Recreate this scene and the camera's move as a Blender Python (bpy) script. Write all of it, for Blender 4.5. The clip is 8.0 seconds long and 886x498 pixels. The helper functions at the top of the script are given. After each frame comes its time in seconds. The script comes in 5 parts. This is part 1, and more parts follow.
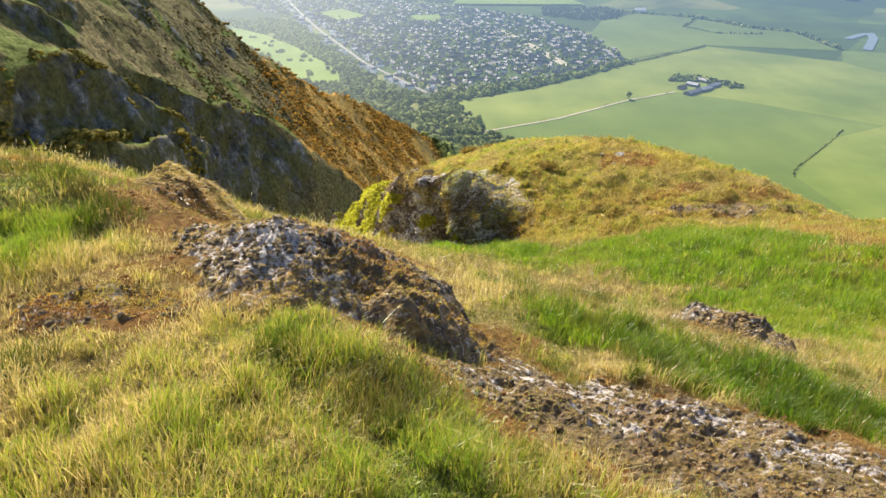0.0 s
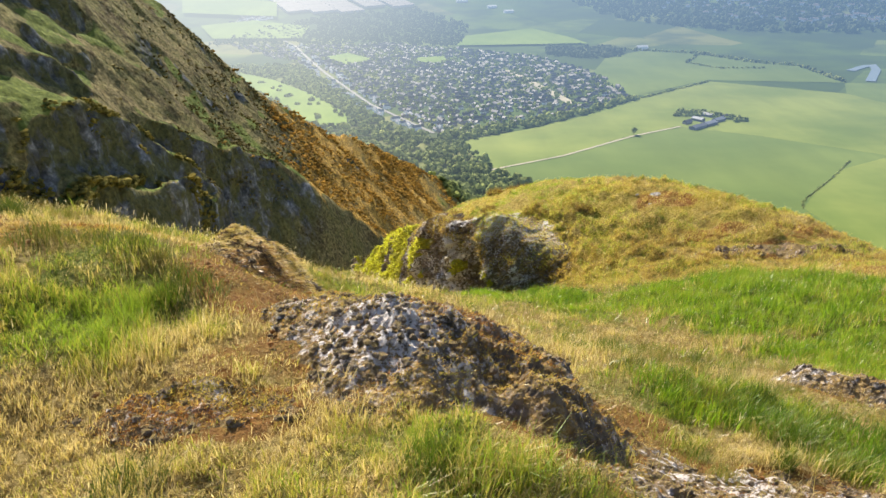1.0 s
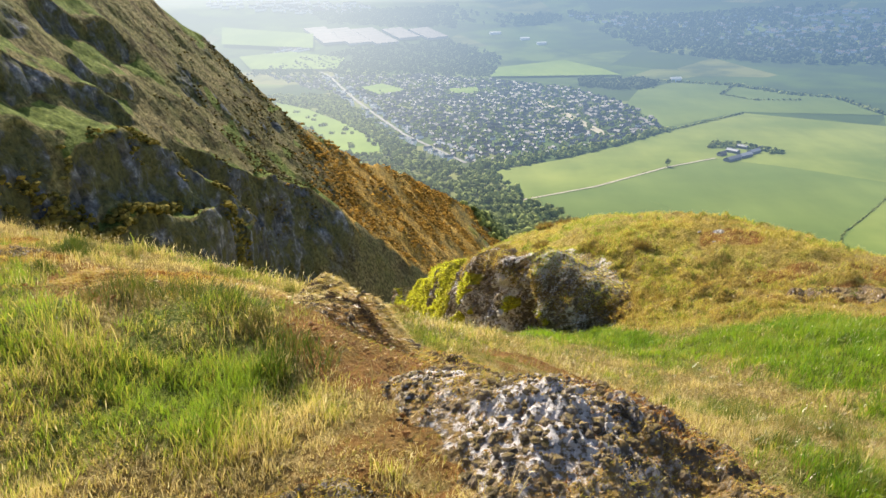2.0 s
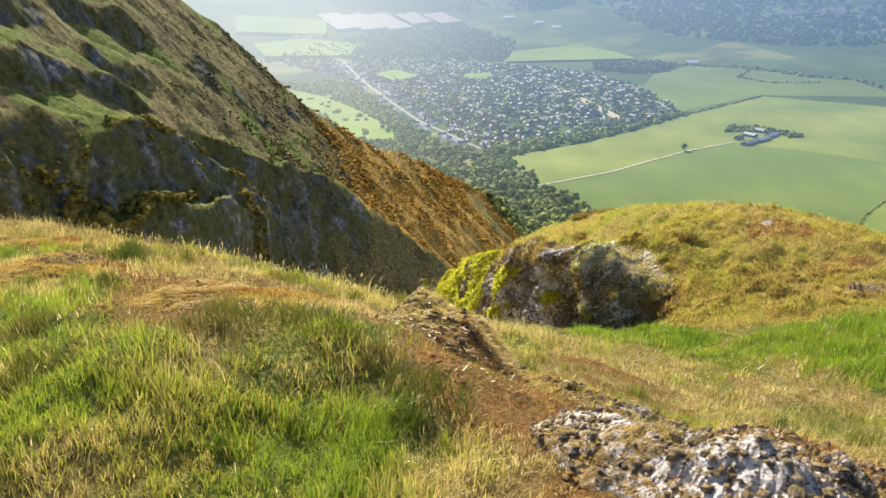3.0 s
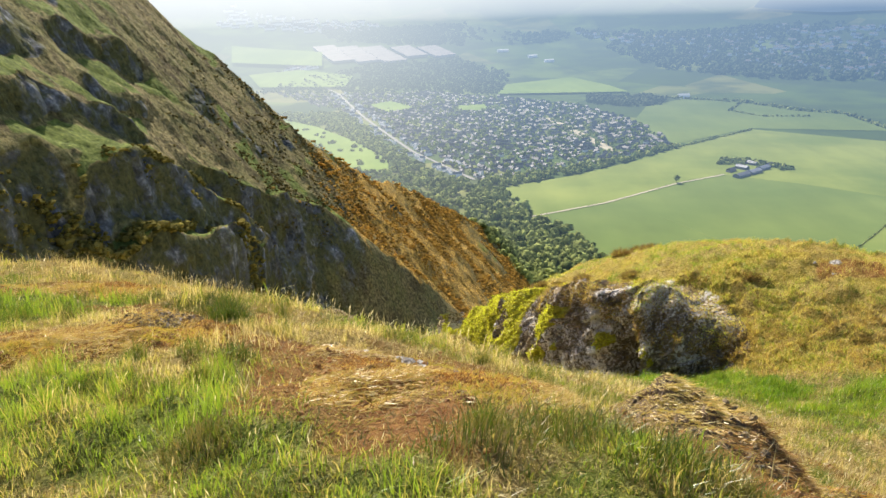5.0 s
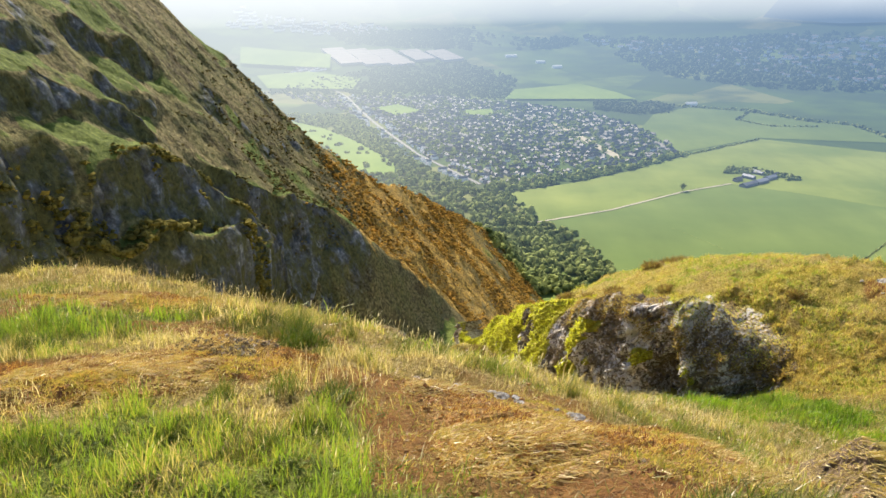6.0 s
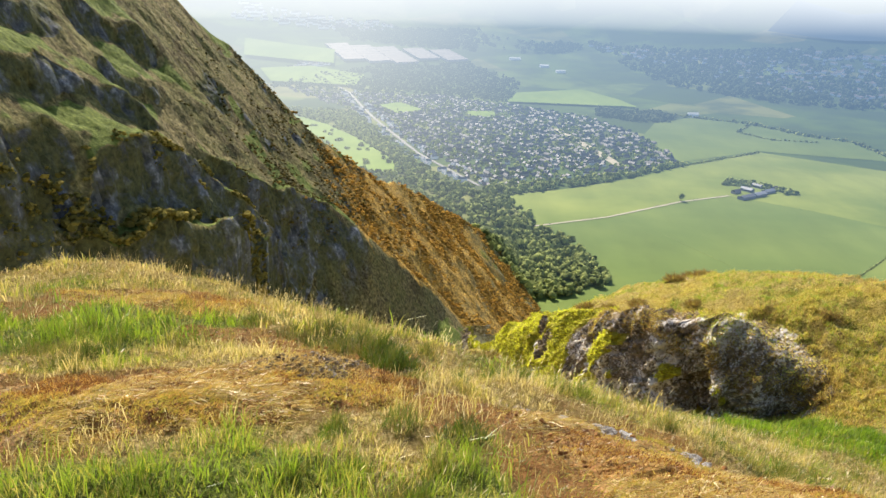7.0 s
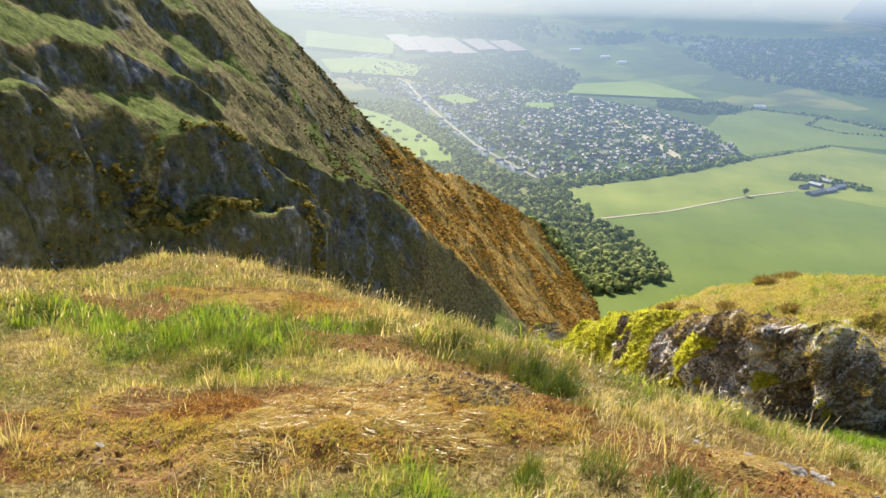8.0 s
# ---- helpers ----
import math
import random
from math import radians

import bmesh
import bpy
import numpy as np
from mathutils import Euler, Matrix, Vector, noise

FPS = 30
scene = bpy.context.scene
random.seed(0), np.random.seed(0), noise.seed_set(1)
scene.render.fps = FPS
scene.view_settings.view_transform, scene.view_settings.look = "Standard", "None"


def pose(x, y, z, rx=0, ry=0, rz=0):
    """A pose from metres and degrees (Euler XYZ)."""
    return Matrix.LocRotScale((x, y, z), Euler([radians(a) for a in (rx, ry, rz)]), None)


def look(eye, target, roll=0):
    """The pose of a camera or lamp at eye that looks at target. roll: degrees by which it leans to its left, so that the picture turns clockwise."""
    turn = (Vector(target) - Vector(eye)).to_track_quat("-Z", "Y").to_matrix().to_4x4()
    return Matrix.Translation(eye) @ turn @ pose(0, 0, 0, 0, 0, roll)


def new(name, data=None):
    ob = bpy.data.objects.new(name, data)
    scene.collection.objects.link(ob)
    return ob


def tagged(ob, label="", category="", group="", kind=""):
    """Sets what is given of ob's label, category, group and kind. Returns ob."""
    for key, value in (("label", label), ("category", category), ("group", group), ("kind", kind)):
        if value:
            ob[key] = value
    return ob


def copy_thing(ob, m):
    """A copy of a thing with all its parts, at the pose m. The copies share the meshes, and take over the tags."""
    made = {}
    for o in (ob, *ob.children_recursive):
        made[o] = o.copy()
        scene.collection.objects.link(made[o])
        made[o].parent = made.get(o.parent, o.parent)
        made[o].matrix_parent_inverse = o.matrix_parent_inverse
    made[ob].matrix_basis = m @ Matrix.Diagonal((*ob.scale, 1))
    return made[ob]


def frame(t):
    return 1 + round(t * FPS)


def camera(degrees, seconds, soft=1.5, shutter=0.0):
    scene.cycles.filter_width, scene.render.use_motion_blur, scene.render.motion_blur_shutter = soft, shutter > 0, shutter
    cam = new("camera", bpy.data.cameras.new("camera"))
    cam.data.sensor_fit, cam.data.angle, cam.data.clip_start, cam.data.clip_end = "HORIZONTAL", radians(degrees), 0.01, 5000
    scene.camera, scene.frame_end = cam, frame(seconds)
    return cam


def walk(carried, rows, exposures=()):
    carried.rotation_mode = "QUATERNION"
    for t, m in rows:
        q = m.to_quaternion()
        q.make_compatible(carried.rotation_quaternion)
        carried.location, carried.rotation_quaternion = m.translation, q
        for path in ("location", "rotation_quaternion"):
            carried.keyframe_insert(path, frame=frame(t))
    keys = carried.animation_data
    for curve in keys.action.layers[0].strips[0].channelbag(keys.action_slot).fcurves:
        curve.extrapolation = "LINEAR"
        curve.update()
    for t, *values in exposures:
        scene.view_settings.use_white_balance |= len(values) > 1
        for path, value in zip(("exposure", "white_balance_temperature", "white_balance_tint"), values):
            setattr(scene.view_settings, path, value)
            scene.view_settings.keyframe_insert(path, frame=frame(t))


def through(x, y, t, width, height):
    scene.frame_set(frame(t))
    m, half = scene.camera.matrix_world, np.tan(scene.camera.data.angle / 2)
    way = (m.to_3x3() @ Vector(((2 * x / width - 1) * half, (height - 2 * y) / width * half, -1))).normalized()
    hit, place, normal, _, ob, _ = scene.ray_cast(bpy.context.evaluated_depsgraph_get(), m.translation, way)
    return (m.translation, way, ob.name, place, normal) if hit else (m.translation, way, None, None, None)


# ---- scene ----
cam = camera(61.7, 8.0)
PATH = [
    (0, (0.002, 0.02, 1.687), (-0.003, 1.826, 0.827), 0.0),
    (0.5, (-0.31, 0.275, 1.654), (-0.356, 2.102, 0.841), -0.6),
    (1, (-0.577, 0.521, 1.665), (-0.605, 2.369, 0.9), -1.4),
    (1.5, (-0.817, 0.836, 1.647), (-0.883, 2.706, 0.942), -0.5),
    (1.7, (-0.937, 0.928, 1.623), (-1.023, 2.803, 0.933), -0.8),
    (2.8, (-1.583, 1.449, 1.621), (-1.718, 3.313, 0.91), -2.5),
    (3, (-1.697, 1.511, 1.636), (-1.845, 3.369, 0.913), -2.2),
    (3.5, (-2.05, 1.683, 1.638), (-2.185, 3.545, 0.922), -0.3),
    (4, (-2.333, 1.903, 1.599), (-2.459, 3.766, 0.883), -0.1),
    (4.5, (-2.613, 2.18, 1.573), (-2.729, 4.074, 0.941), -2.0),
    (4.7, (-2.752, 2.262, 1.535), (-2.88, 4.152, 0.894), -1.9),
    (5.8, (-3.505, 2.794, 1.5), (-3.631, 4.681, 0.849), -1.5),
    (6, (-3.623, 2.867, 1.489), (-3.764, 4.758, 0.852), -0.8),
    (6.5, (-4.012, 3.075, 1.447), (-4.141, 4.969, 0.817), 1.3),
    (7, (-4.324, 3.242, 1.445), (-4.454, 5.133, 0.808), 1.7),
    (7.5, (-4.651, 3.472, 1.422), (-4.846, 5.356, 0.78), -0.3),
    (8, (-4.961, 3.599, 1.4), (-5.238, 5.466, 0.738), 1.2),
]
walk(cam, [(t, look(eye, target, roll)) for t, eye, target, roll in PATH])
# ---- daylight ----
SUN_WAY, SUN_HIGH = -27.0, 41.0
world = bpy.data.worlds.new("sky")
scene.world = world
world.use_nodes = True
sky = world.node_tree.nodes.new("ShaderNodeTexSky")
sky.sky_type, sky.sun_disc = "NISHITA", False
sky.sun_elevation, sky.sun_rotation = radians(SUN_HIGH), radians(SUN_WAY)
sky.dust_density, sky.altitude = 1.2, 300
world.node_tree.links.new(sky.outputs["Color"], world.node_tree.nodes["Background"].inputs["Color"])
world.node_tree.nodes["Background"].inputs["Strength"].default_value = 0.108
sun = new("sun", bpy.data.lights.new("sun", "SUN"))
sun.data.energy, sun.data.angle, sun.data.color = 5.6, radians(0.55), (1.0, 0.905, 0.745)
toward = Vector((math.sin(radians(SUN_WAY)) * math.cos(radians(SUN_HIGH)), math.cos(radians(SUN_WAY)) * math.cos(radians(SUN_HIGH)), math.sin(radians(SUN_HIGH))))
sun.matrix_world = look(toward * 50, (0, 0, 0))
scene.view_settings.exposure = 0.83

# ---- materials ----
class Nodes:
    """A small helper that strings shader nodes together."""

    def __init__(self, name):
        self.mat = bpy.data.materials.new(name)
        self.mat.use_nodes = True
        self.tree = self.mat.node_tree
        self.bsdf = self.tree.nodes["Principled BSDF"]
        self.out = self.tree.nodes["Material Output"]
        self.surface = None
        self.place = self.add("ShaderNodeNewGeometry").outputs["Position"]

    def add(self, kind, **values):
        node = self.tree.nodes.new(kind)
        for key, value in values.items():
            node.inputs[key.replace("_", " ")].default_value = value
        return node

    def link(self, a, b):
        self.tree.links.new(a, b)

    def noise(self, scale, detail=4.0, rough=0.55, stretch=None):
        node = self.add("ShaderNodeTexNoise", Scale=scale, Detail=detail, Roughness=rough)
        if stretch:
            m = self.add("ShaderNodeMapping")
            m.inputs["Scale"].default_value = stretch
            self.link(self.place, m.inputs["Vector"])
            self.link(m.outputs[0], node.inputs["Vector"])
        else:
            self.link(self.place, node.inputs["Vector"])
        return node.outputs["Fac"]

    def cells(self, scale, feature="F1", out="Distance"):
        node = self.add("ShaderNodeTexVoronoi", Scale=scale)
        node.feature = feature
        self.link(self.place, node.inputs["Vector"])
        return node.outputs[out]

    def ramp(self, fac, *stops):
        node = self.tree.nodes.new("ShaderNodeValToRGB")
        marks = node.color_ramp.elements
        while len(marks) < len(stops):
            marks.new(0.5)
        for mark, (at, colour) in zip(marks, stops):
            mark.position = at
            mark.color = (*colour, 1) if isinstance(colour, tuple) else (colour, colour, colour, 1)
        self.link(fac, node.inputs["Fac"])
        return node.outputs["Color"]

    def math(self, kind, a, b=0.0):
        node = self.tree.nodes.new("ShaderNodeMath")
        node.operation = kind
        for slot, v in zip(node.inputs, (a, b)):
            if isinstance(v, (int, float)):
                slot.default_value = v
            else:
                self.link(v, slot)
        return node.outputs[0]

    def mix(self, fac, a, b, kind="MIX"):
        node = self.tree.nodes.new("ShaderNodeMix")
        node.data_type, node.blend_type = "RGBA", kind
        for slot, v in ((node.inputs["Factor"], fac), (node.inputs["A"], a), (node.inputs["B"], b)):
            if isinstance(v, tuple):
                slot.default_value = (*v, 1)
            elif isinstance(v, (int, float)):
                slot.default_value = v
            else:
                self.link(v, slot)
        return node.outputs["Result"]

    def named(self, name):
        node = self.tree.nodes.new("ShaderNodeAttribute")
        node.attribute_name = name
        return node.outputs["Fac"]

    def island(self):
        return self.add("ShaderNodeNewGeometry").outputs["Random Per Island"]

    def each(self):
        return self.add("ShaderNodeObjectInfo").outputs["Random"]

    def bump(self, height, strength, distance):
        node = self.add("ShaderNodeBump", Strength=strength, Distance=distance)
        self.link(height, node.inputs["Height"])
        self.link(node.outputs[0], self.bsdf.inputs["Normal"])

    def done(self, colour, rough=0.9, gloss=0.25):
        if isinstance(colour, tuple):
            self.bsdf.inputs["Base Color"].default_value = (*colour, 1)
        else:
            self.link(colour, self.bsdf.inputs["Base Color"])
        if isinstance(rough, (int, float)):
            self.bsdf.inputs["Roughness"].default_value = rough
        else:
            self.link(rough, self.bsdf.inputs["Roughness"])
        self.bsdf.inputs["Specular IOR Level"].default_value = gloss
        return self.mat

    def haze_glow(self, start, reach, share=1.0):
        """Paints valley haze onto a far surface as emission, paler sunward and with distance."""
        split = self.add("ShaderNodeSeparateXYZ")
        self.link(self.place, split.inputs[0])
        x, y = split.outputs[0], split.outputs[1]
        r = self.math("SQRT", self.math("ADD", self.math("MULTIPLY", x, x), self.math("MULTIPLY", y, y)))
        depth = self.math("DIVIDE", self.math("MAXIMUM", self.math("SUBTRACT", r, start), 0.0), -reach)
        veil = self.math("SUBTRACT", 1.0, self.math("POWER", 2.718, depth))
        # Sun glare is put into the haze colour: palest on the sunward side.
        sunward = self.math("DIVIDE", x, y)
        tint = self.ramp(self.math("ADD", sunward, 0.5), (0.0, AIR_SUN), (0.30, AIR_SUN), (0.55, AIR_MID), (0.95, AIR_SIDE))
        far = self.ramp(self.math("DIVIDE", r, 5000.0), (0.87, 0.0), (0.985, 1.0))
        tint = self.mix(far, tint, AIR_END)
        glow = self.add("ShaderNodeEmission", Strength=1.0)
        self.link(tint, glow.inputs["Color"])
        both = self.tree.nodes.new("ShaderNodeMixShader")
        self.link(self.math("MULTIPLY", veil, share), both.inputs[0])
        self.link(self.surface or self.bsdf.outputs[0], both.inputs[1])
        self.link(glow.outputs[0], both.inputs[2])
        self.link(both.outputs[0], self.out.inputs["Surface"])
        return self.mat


# Colours of the emitted haze: towards the sun, ahead, aside and at the rim.
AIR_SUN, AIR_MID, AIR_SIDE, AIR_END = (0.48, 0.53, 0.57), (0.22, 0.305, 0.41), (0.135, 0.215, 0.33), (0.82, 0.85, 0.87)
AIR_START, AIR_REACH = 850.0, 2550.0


def turf_material():
    n = Nodes("hill_turf")
    big, mid, fine = n.noise(0.35, 4), n.noise(2.3, 5), n.noise(26, 6, 0.65)
    # Dark low stops stand for the shade under and between the grass.
    dry = n.ramp(fine, (0.30, (0.11, 0.075, 0.025)), (0.5, (0.36, 0.265, 0.095)), (0.70, (0.60, 0.48, 0.22)))
    green = n.ramp(fine, (0.30, (0.055, 0.070, 0.012)), (0.52, (0.17, 0.20, 0.034)), (0.72, (0.38, 0.39, 0.10)))
    ground = n.mix(n.ramp(n.math("ADD", mid, n.math("MULTIPLY", n.named("tone"), 0.55)), (0.68, 0.0), (1.0, 1.0)), dry, green)
    moss = n.ramp(fine, (0.28, (0.13, 0.10, 0.012)), (0.5, (0.40, 0.32, 0.035)), (0.72, (0.62, 0.50, 0.10)))
    ground = n.mix(n.math("MULTIPLY", n.named("moss"), n.ramp(n.noise(1.1, 5), (0.32, 0.25), (0.6, 1.0))), ground, moss)
    peat = n.ramp(n.noise(14, 7, 0.7), (0.22, (0.05, 0.026, 0.010)), (0.40, (0.22, 0.098, 0.030)), (0.55, (0.34, 0.165, 0.048)), (0.68, (0.38, 0.24, 0.075)), (0.8, (0.46, 0.36, 0.22)))
    peat = n.mix(n.ramp(n.noise(1.7, 3), (0.42, 0.0), (0.66, 0.75)), peat, n.ramp(fine, (0.3, (0.12, 0.085, 0.02)), (0.7, (0.30, 0.22, 0.06))))
    edge = n.ramp(n.math("ADD", n.named("bare"), n.math("MULTIPLY", n.math("SUBTRACT", mid, 0.5), 0.9)), (0.38, 0.0), (0.62, 1.0))
    colour = n.mix(edge, ground, peat)
    lumps = n.math("MULTIPLY", n.math("MULTIPLY", n.cells(26), n.named("bare")), 0.8)
    n.bump(n.math("ADD", n.math("ADD", n.math("MULTIPLY", fine, 0.8), lumps), n.noise(70, 4, 0.7)), 1.0, 0.07)
    return n.done(colour, 0.93, 0.15)


def rock_material(name, dark, pale, lichen, moss_share, lichen_at=0.57, spot=17, cover_tones=((0.085, 0.055, 0.016), (0.22, 0.155, 0.040), (0.38, 0.27, 0.08))):
    n = Nodes(name)
    fine, grain, broad = n.noise(9, 7, 0.68), n.noise(55, 5, 0.7), n.noise(1.6, 4)
    stone = n.ramp(fine, (0.3, dark), (0.62, pale))
    spots = n.ramp(n.math("ADD", n.math("MULTIPLY", n.noise(spot, 6, 0.7), 0.75), n.math("ADD", n.math("MULTIPLY", broad, 0.3), n.math("MULTIPLY", n.named("pale"), 0.115))), (lichen_at - 0.03, 0.0), (lichen_at + 0.03, 1.0))
    colour = n.mix(spots, stone, n.ramp(grain, (0.3, tuple(v * 0.6 for v in lichen)), (0.65, lichen)))
    up = n.add("ShaderNodeSeparateXYZ")
    n.link(n.add("ShaderNodeNewGeometry").outputs["Normal"], up.inputs[0])
    cover = n.ramp(n.math("ADD", n.math("MULTIPLY", up.outputs[2], 0.5), n.math("SUBTRACT", n.noise(4.5, 6, 0.65), 0.5)), (0.42 - moss_share, 0.0), (0.54 - moss_share, 1.0))
    turf = n.ramp(n.noise(30, 5, 0.7), (0.3, cover_tones[0]), (0.52, cover_tones[1]), (0.72, cover_tones[2]))
    bared = n.math("SUBTRACT", 1.0, n.math("MULTIPLY", spots, n.math("MINIMUM", n.math("MULTIPLY", n.named("pale"), 1.3), 0.95)))
    colour = n.mix(n.math("MULTIPLY", n.math("MULTIPLY", cover, bared), n.ramp(grain, (0.35, 0.35), (0.6, 1.0))), colour, turf)
    yellow = n.ramp(n.noise(22, 5, 0.7), (0.28, (0.12, 0.105, 0.012)), (0.5, (0.36, 0.33, 0.03)), (0.7, (0.58, 0.52, 0.08)))
    colour = n.mix(n.ramp(n.math("ADD", n.named("moss"), n.math("SUBTRACT", fine, 0.5)), (0.40, 0.0), (0.60, 1.0)), colour, yellow)
    n.bump(n.math("ADD", n.math("ADD", fine, n.math("MULTIPLY", n.cells(34), 0.5)), n.math("MULTIPLY", grain, 0.5)), 1.0, 0.04)
    return n.done(colour, 0.85, 0.3)


def blade_material(name, dry, fresh, through=0.42):
    n = Nodes(name)
    pick = n.math("ADD", n.math("MULTIPLY", n.named("tone"), 0.85), n.math("MULTIPLY", n.math("SUBTRACT", n.island(), 0.5), 0.85))
    colour = n.ramp(pick, (0.02, dry[0]), (0.25, dry[1]), (0.5, fresh[0]), (0.85, fresh[1]))
    leaf = n.tree.nodes.new("ShaderNodeBsdfTranslucent")
    n.link(n.mix(1.0, colour, (1.0, 0.98, 0.6), "MULTIPLY"), leaf.inputs["Color"])
    both = n.tree.nodes.new("ShaderNodeMixShader")
    both.inputs[0].default_value = through
    n.link(n.bsdf.outputs[0], both.inputs[1])
    n.link(leaf.outputs[0], both.inputs[2])
    n.link(both.outputs[0], n.out.inputs["Surface"])
    return n.done(colour, 0.38, 0.5)


def hillside_material():
    n = Nodes("hillside_heath")
    fine, mid, broad = n.noise(0.7, 7, 0.68), n.noise(0.13, 5, 0.6), n.noise(0.03, 4)
    heath = n.ramp(fine, (0.34, (0.040, 0.032, 0.014)), (0.5, (0.16, 0.128, 0.056)), (0.66, (0.36, 0.285, 0.125)))
    heath = n.mix(n.ramp(n.math("ADD", n.math("MULTIPLY", mid, 0.6), n.math("MULTIPLY", broad, 0.5)), (0.46, 0.0), (0.66, 0.8)), heath, n.ramp(fine, (0.3, (0.045, 0.047, 0.016)), (0.7, (0.22, 0.205, 0.068))))
    heath = n.mix(n.ramp(n.noise(0.075, 6, 0.7), (0.52, 0.0), (0.60, 0.7)), heath, n.ramp(fine, (0.35, (0.020, 0.016, 0.008)), (0.68, (0.13, 0.095, 0.045))))
    grass = n.ramp(fine, (0.3, (0.042, 0.054, 0.013)), (0.52, (0.115, 0.142, 0.030)), (0.72, (0.22, 0.25, 0.058)))
    # Dark and bright stops stand for shaded gaps and lit tops of bushes.
    gorse = n.ramp(n.math("ADD", n.math("MULTIPLY", fine, 0.7), n.math("MULTIPLY", n.noise(0.33, 4, 0.6), 0.3)), (0.39, (0.050, 0.036, 0.012)), (0.49, (0.26, 0.155, 0.036)), (0.59, (0.62, 0.38, 0.075)))
    worn = n.ramp(fine, (0.3, (0.11, 0.085, 0.035)), (0.7, (0.36, 0.28, 0.11)))
    gorse = n.mix(n.ramp(n.noise(0.05, 5, 0.65, (1.0, 0.35, 1.0)), (0.55, 0.0), (0.66, 0.8)), gorse, worn)
    colour = n.mix(n.ramp(n.math("ADD", n.named("shelved"), n.math("MULTIPLY", n.math("SUBTRACT", mid, 0.5), 0.9)), (0.30, 0.0), (0.65, 1.0)), heath, grass)
    colour = n.mix(n.ramp(n.math("ADD", n.named("gorsy"), n.math("MULTIPLY", n.math("SUBTRACT", mid, 0.5), 1.3)), (0.35, 0.0), (0.65, 1.0)), colour, gorse)
    stone = n.ramp(n.math("ADD", n.math("MULTIPLY", n.noise(0.45, 8, 0.72), 0.8), n.math("MULTIPLY", n.named("stone_tone"), 0.2)), (0.38, (0.042, 0.044, 0.046)), (0.54, (0.125, 0.130, 0.138)), (0.68, (0.34, 0.35, 0.37)))
    stone = n.mix(n.ramp(n.noise(0.12, 6, 0.65), (0.41, 0.0), (0.53, 0.92)), stone, n.ramp(fine, (0.3, (0.030, 0.033, 0.013)), (0.7, (0.150, 0.145, 0.050))))
    colour = n.mix(n.ramp(n.math("ADD", n.named("rocky"), n.math("MULTIPLY", n.math("SUBTRACT", fine, 0.5), 0.7)), (0.35, 0.0), (0.60, 1.0)), colour, stone)
    n.bump(n.math("ADD", fine, mid), 1.0, 0.7)
    return n.done(colour, 0.95, 0.1)


def far_ground_material():
    n = Nodes("valley_fields")
    patch = n.add("ShaderNodeTexVoronoi", Scale=0.0032, Randomness=0.85)
    n.link(n.place, patch.inputs["Vector"])
    tone = n.add("ShaderNodeSeparateColor")
    n.link(patch.outputs["Color"], tone.inputs[0])
    # Colours kept dark to stand for cloud shade as well as woodland.
    colour = n.ramp(tone.outputs[0], (0.0, (0.055, 0.085, 0.03)), (0.45, (0.09, 0.135, 0.035)), (0.7, (0.14, 0.19, 0.05)), (0.95, (0.21, 0.20, 0.08)))
    colour = n.mix(n.ramp(n.noise(0.006, 5), (0.40, 0.0), (0.6, 0.8)), colour, (0.05, 0.075, 0.035))
    n.done(colour, 0.95, 0.05)
    return n.haze_glow(AIR_START, AIR_REACH)


def field_material(name, low, high):
    n = Nodes(name)
    drill = n.noise(0.02, 4, 0.5, (1.0, 0.25, 1.0))
    colour = n.mix(n.ramp(n.noise(0.0045, 4), (0.35, 0.0), (0.65, 1.0)), low, high)
    colour = n.mix(n.ramp(drill, (0.35, 0.0), (0.7, 0.35)), colour, tuple(v * 0.72 for v in low))
    n.done(colour, 0.9, 0.1)
    return n.haze_glow(AIR_START, AIR_REACH)


def crown_material(name, dark, light, far=False, scale=0.25):
    n = Nodes(name)
    colour = n.ramp(n.math("ADD", n.math("MULTIPLY", n.island(), 0.6), n.math("MULTIPLY", n.noise(scale, 4), 0.4)), (0.15, dark), (0.85, light))
    n.bump(n.noise(scale * 5, 4), 1.0, 0.6)
    n.done(colour, 0.95, 0.05)
    leaf = n.tree.nodes.new("ShaderNodeBsdfTranslucent")
    n.link(colour, leaf.inputs["Color"])
    both = n.tree.nodes.new("ShaderNodeMixShader")
    both.inputs[0].default_value = 0.35
    n.link(n.bsdf.outputs[0], both.inputs[1])
    n.link(leaf.outputs[0], both.inputs[2])
    n.link(both.outputs[0], n.out.inputs["Surface"])
    n.surface = both.outputs[0]
    return n.haze_glow(AIR_START, AIR_REACH) if far else n.mat


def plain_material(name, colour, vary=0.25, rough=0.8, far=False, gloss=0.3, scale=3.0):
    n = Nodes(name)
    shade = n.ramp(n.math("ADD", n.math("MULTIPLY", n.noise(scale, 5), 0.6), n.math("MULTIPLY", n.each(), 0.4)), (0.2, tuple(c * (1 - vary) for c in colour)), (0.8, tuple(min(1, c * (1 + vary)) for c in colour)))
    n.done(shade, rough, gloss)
    return n.haze_glow(AIR_START, AIR_REACH) if far else n.mat


TURF = turf_material()
ROCK = rock_material("lichened_rock", (0.026, 0.021, 0.016), (0.26, 0.21, 0.155), (0.72, 0.67, 0.65), 0.16, 0.588, 22, ((0.08, 0.048, 0.013), (0.27, 0.165, 0.038), (0.50, 0.35, 0.10)))
CRAG = rock_material("crag_rock", (0.026, 0.021, 0.016), (0.30, 0.235, 0.18), (0.76, 0.71, 0.68), 0.10, 0.572, 15)
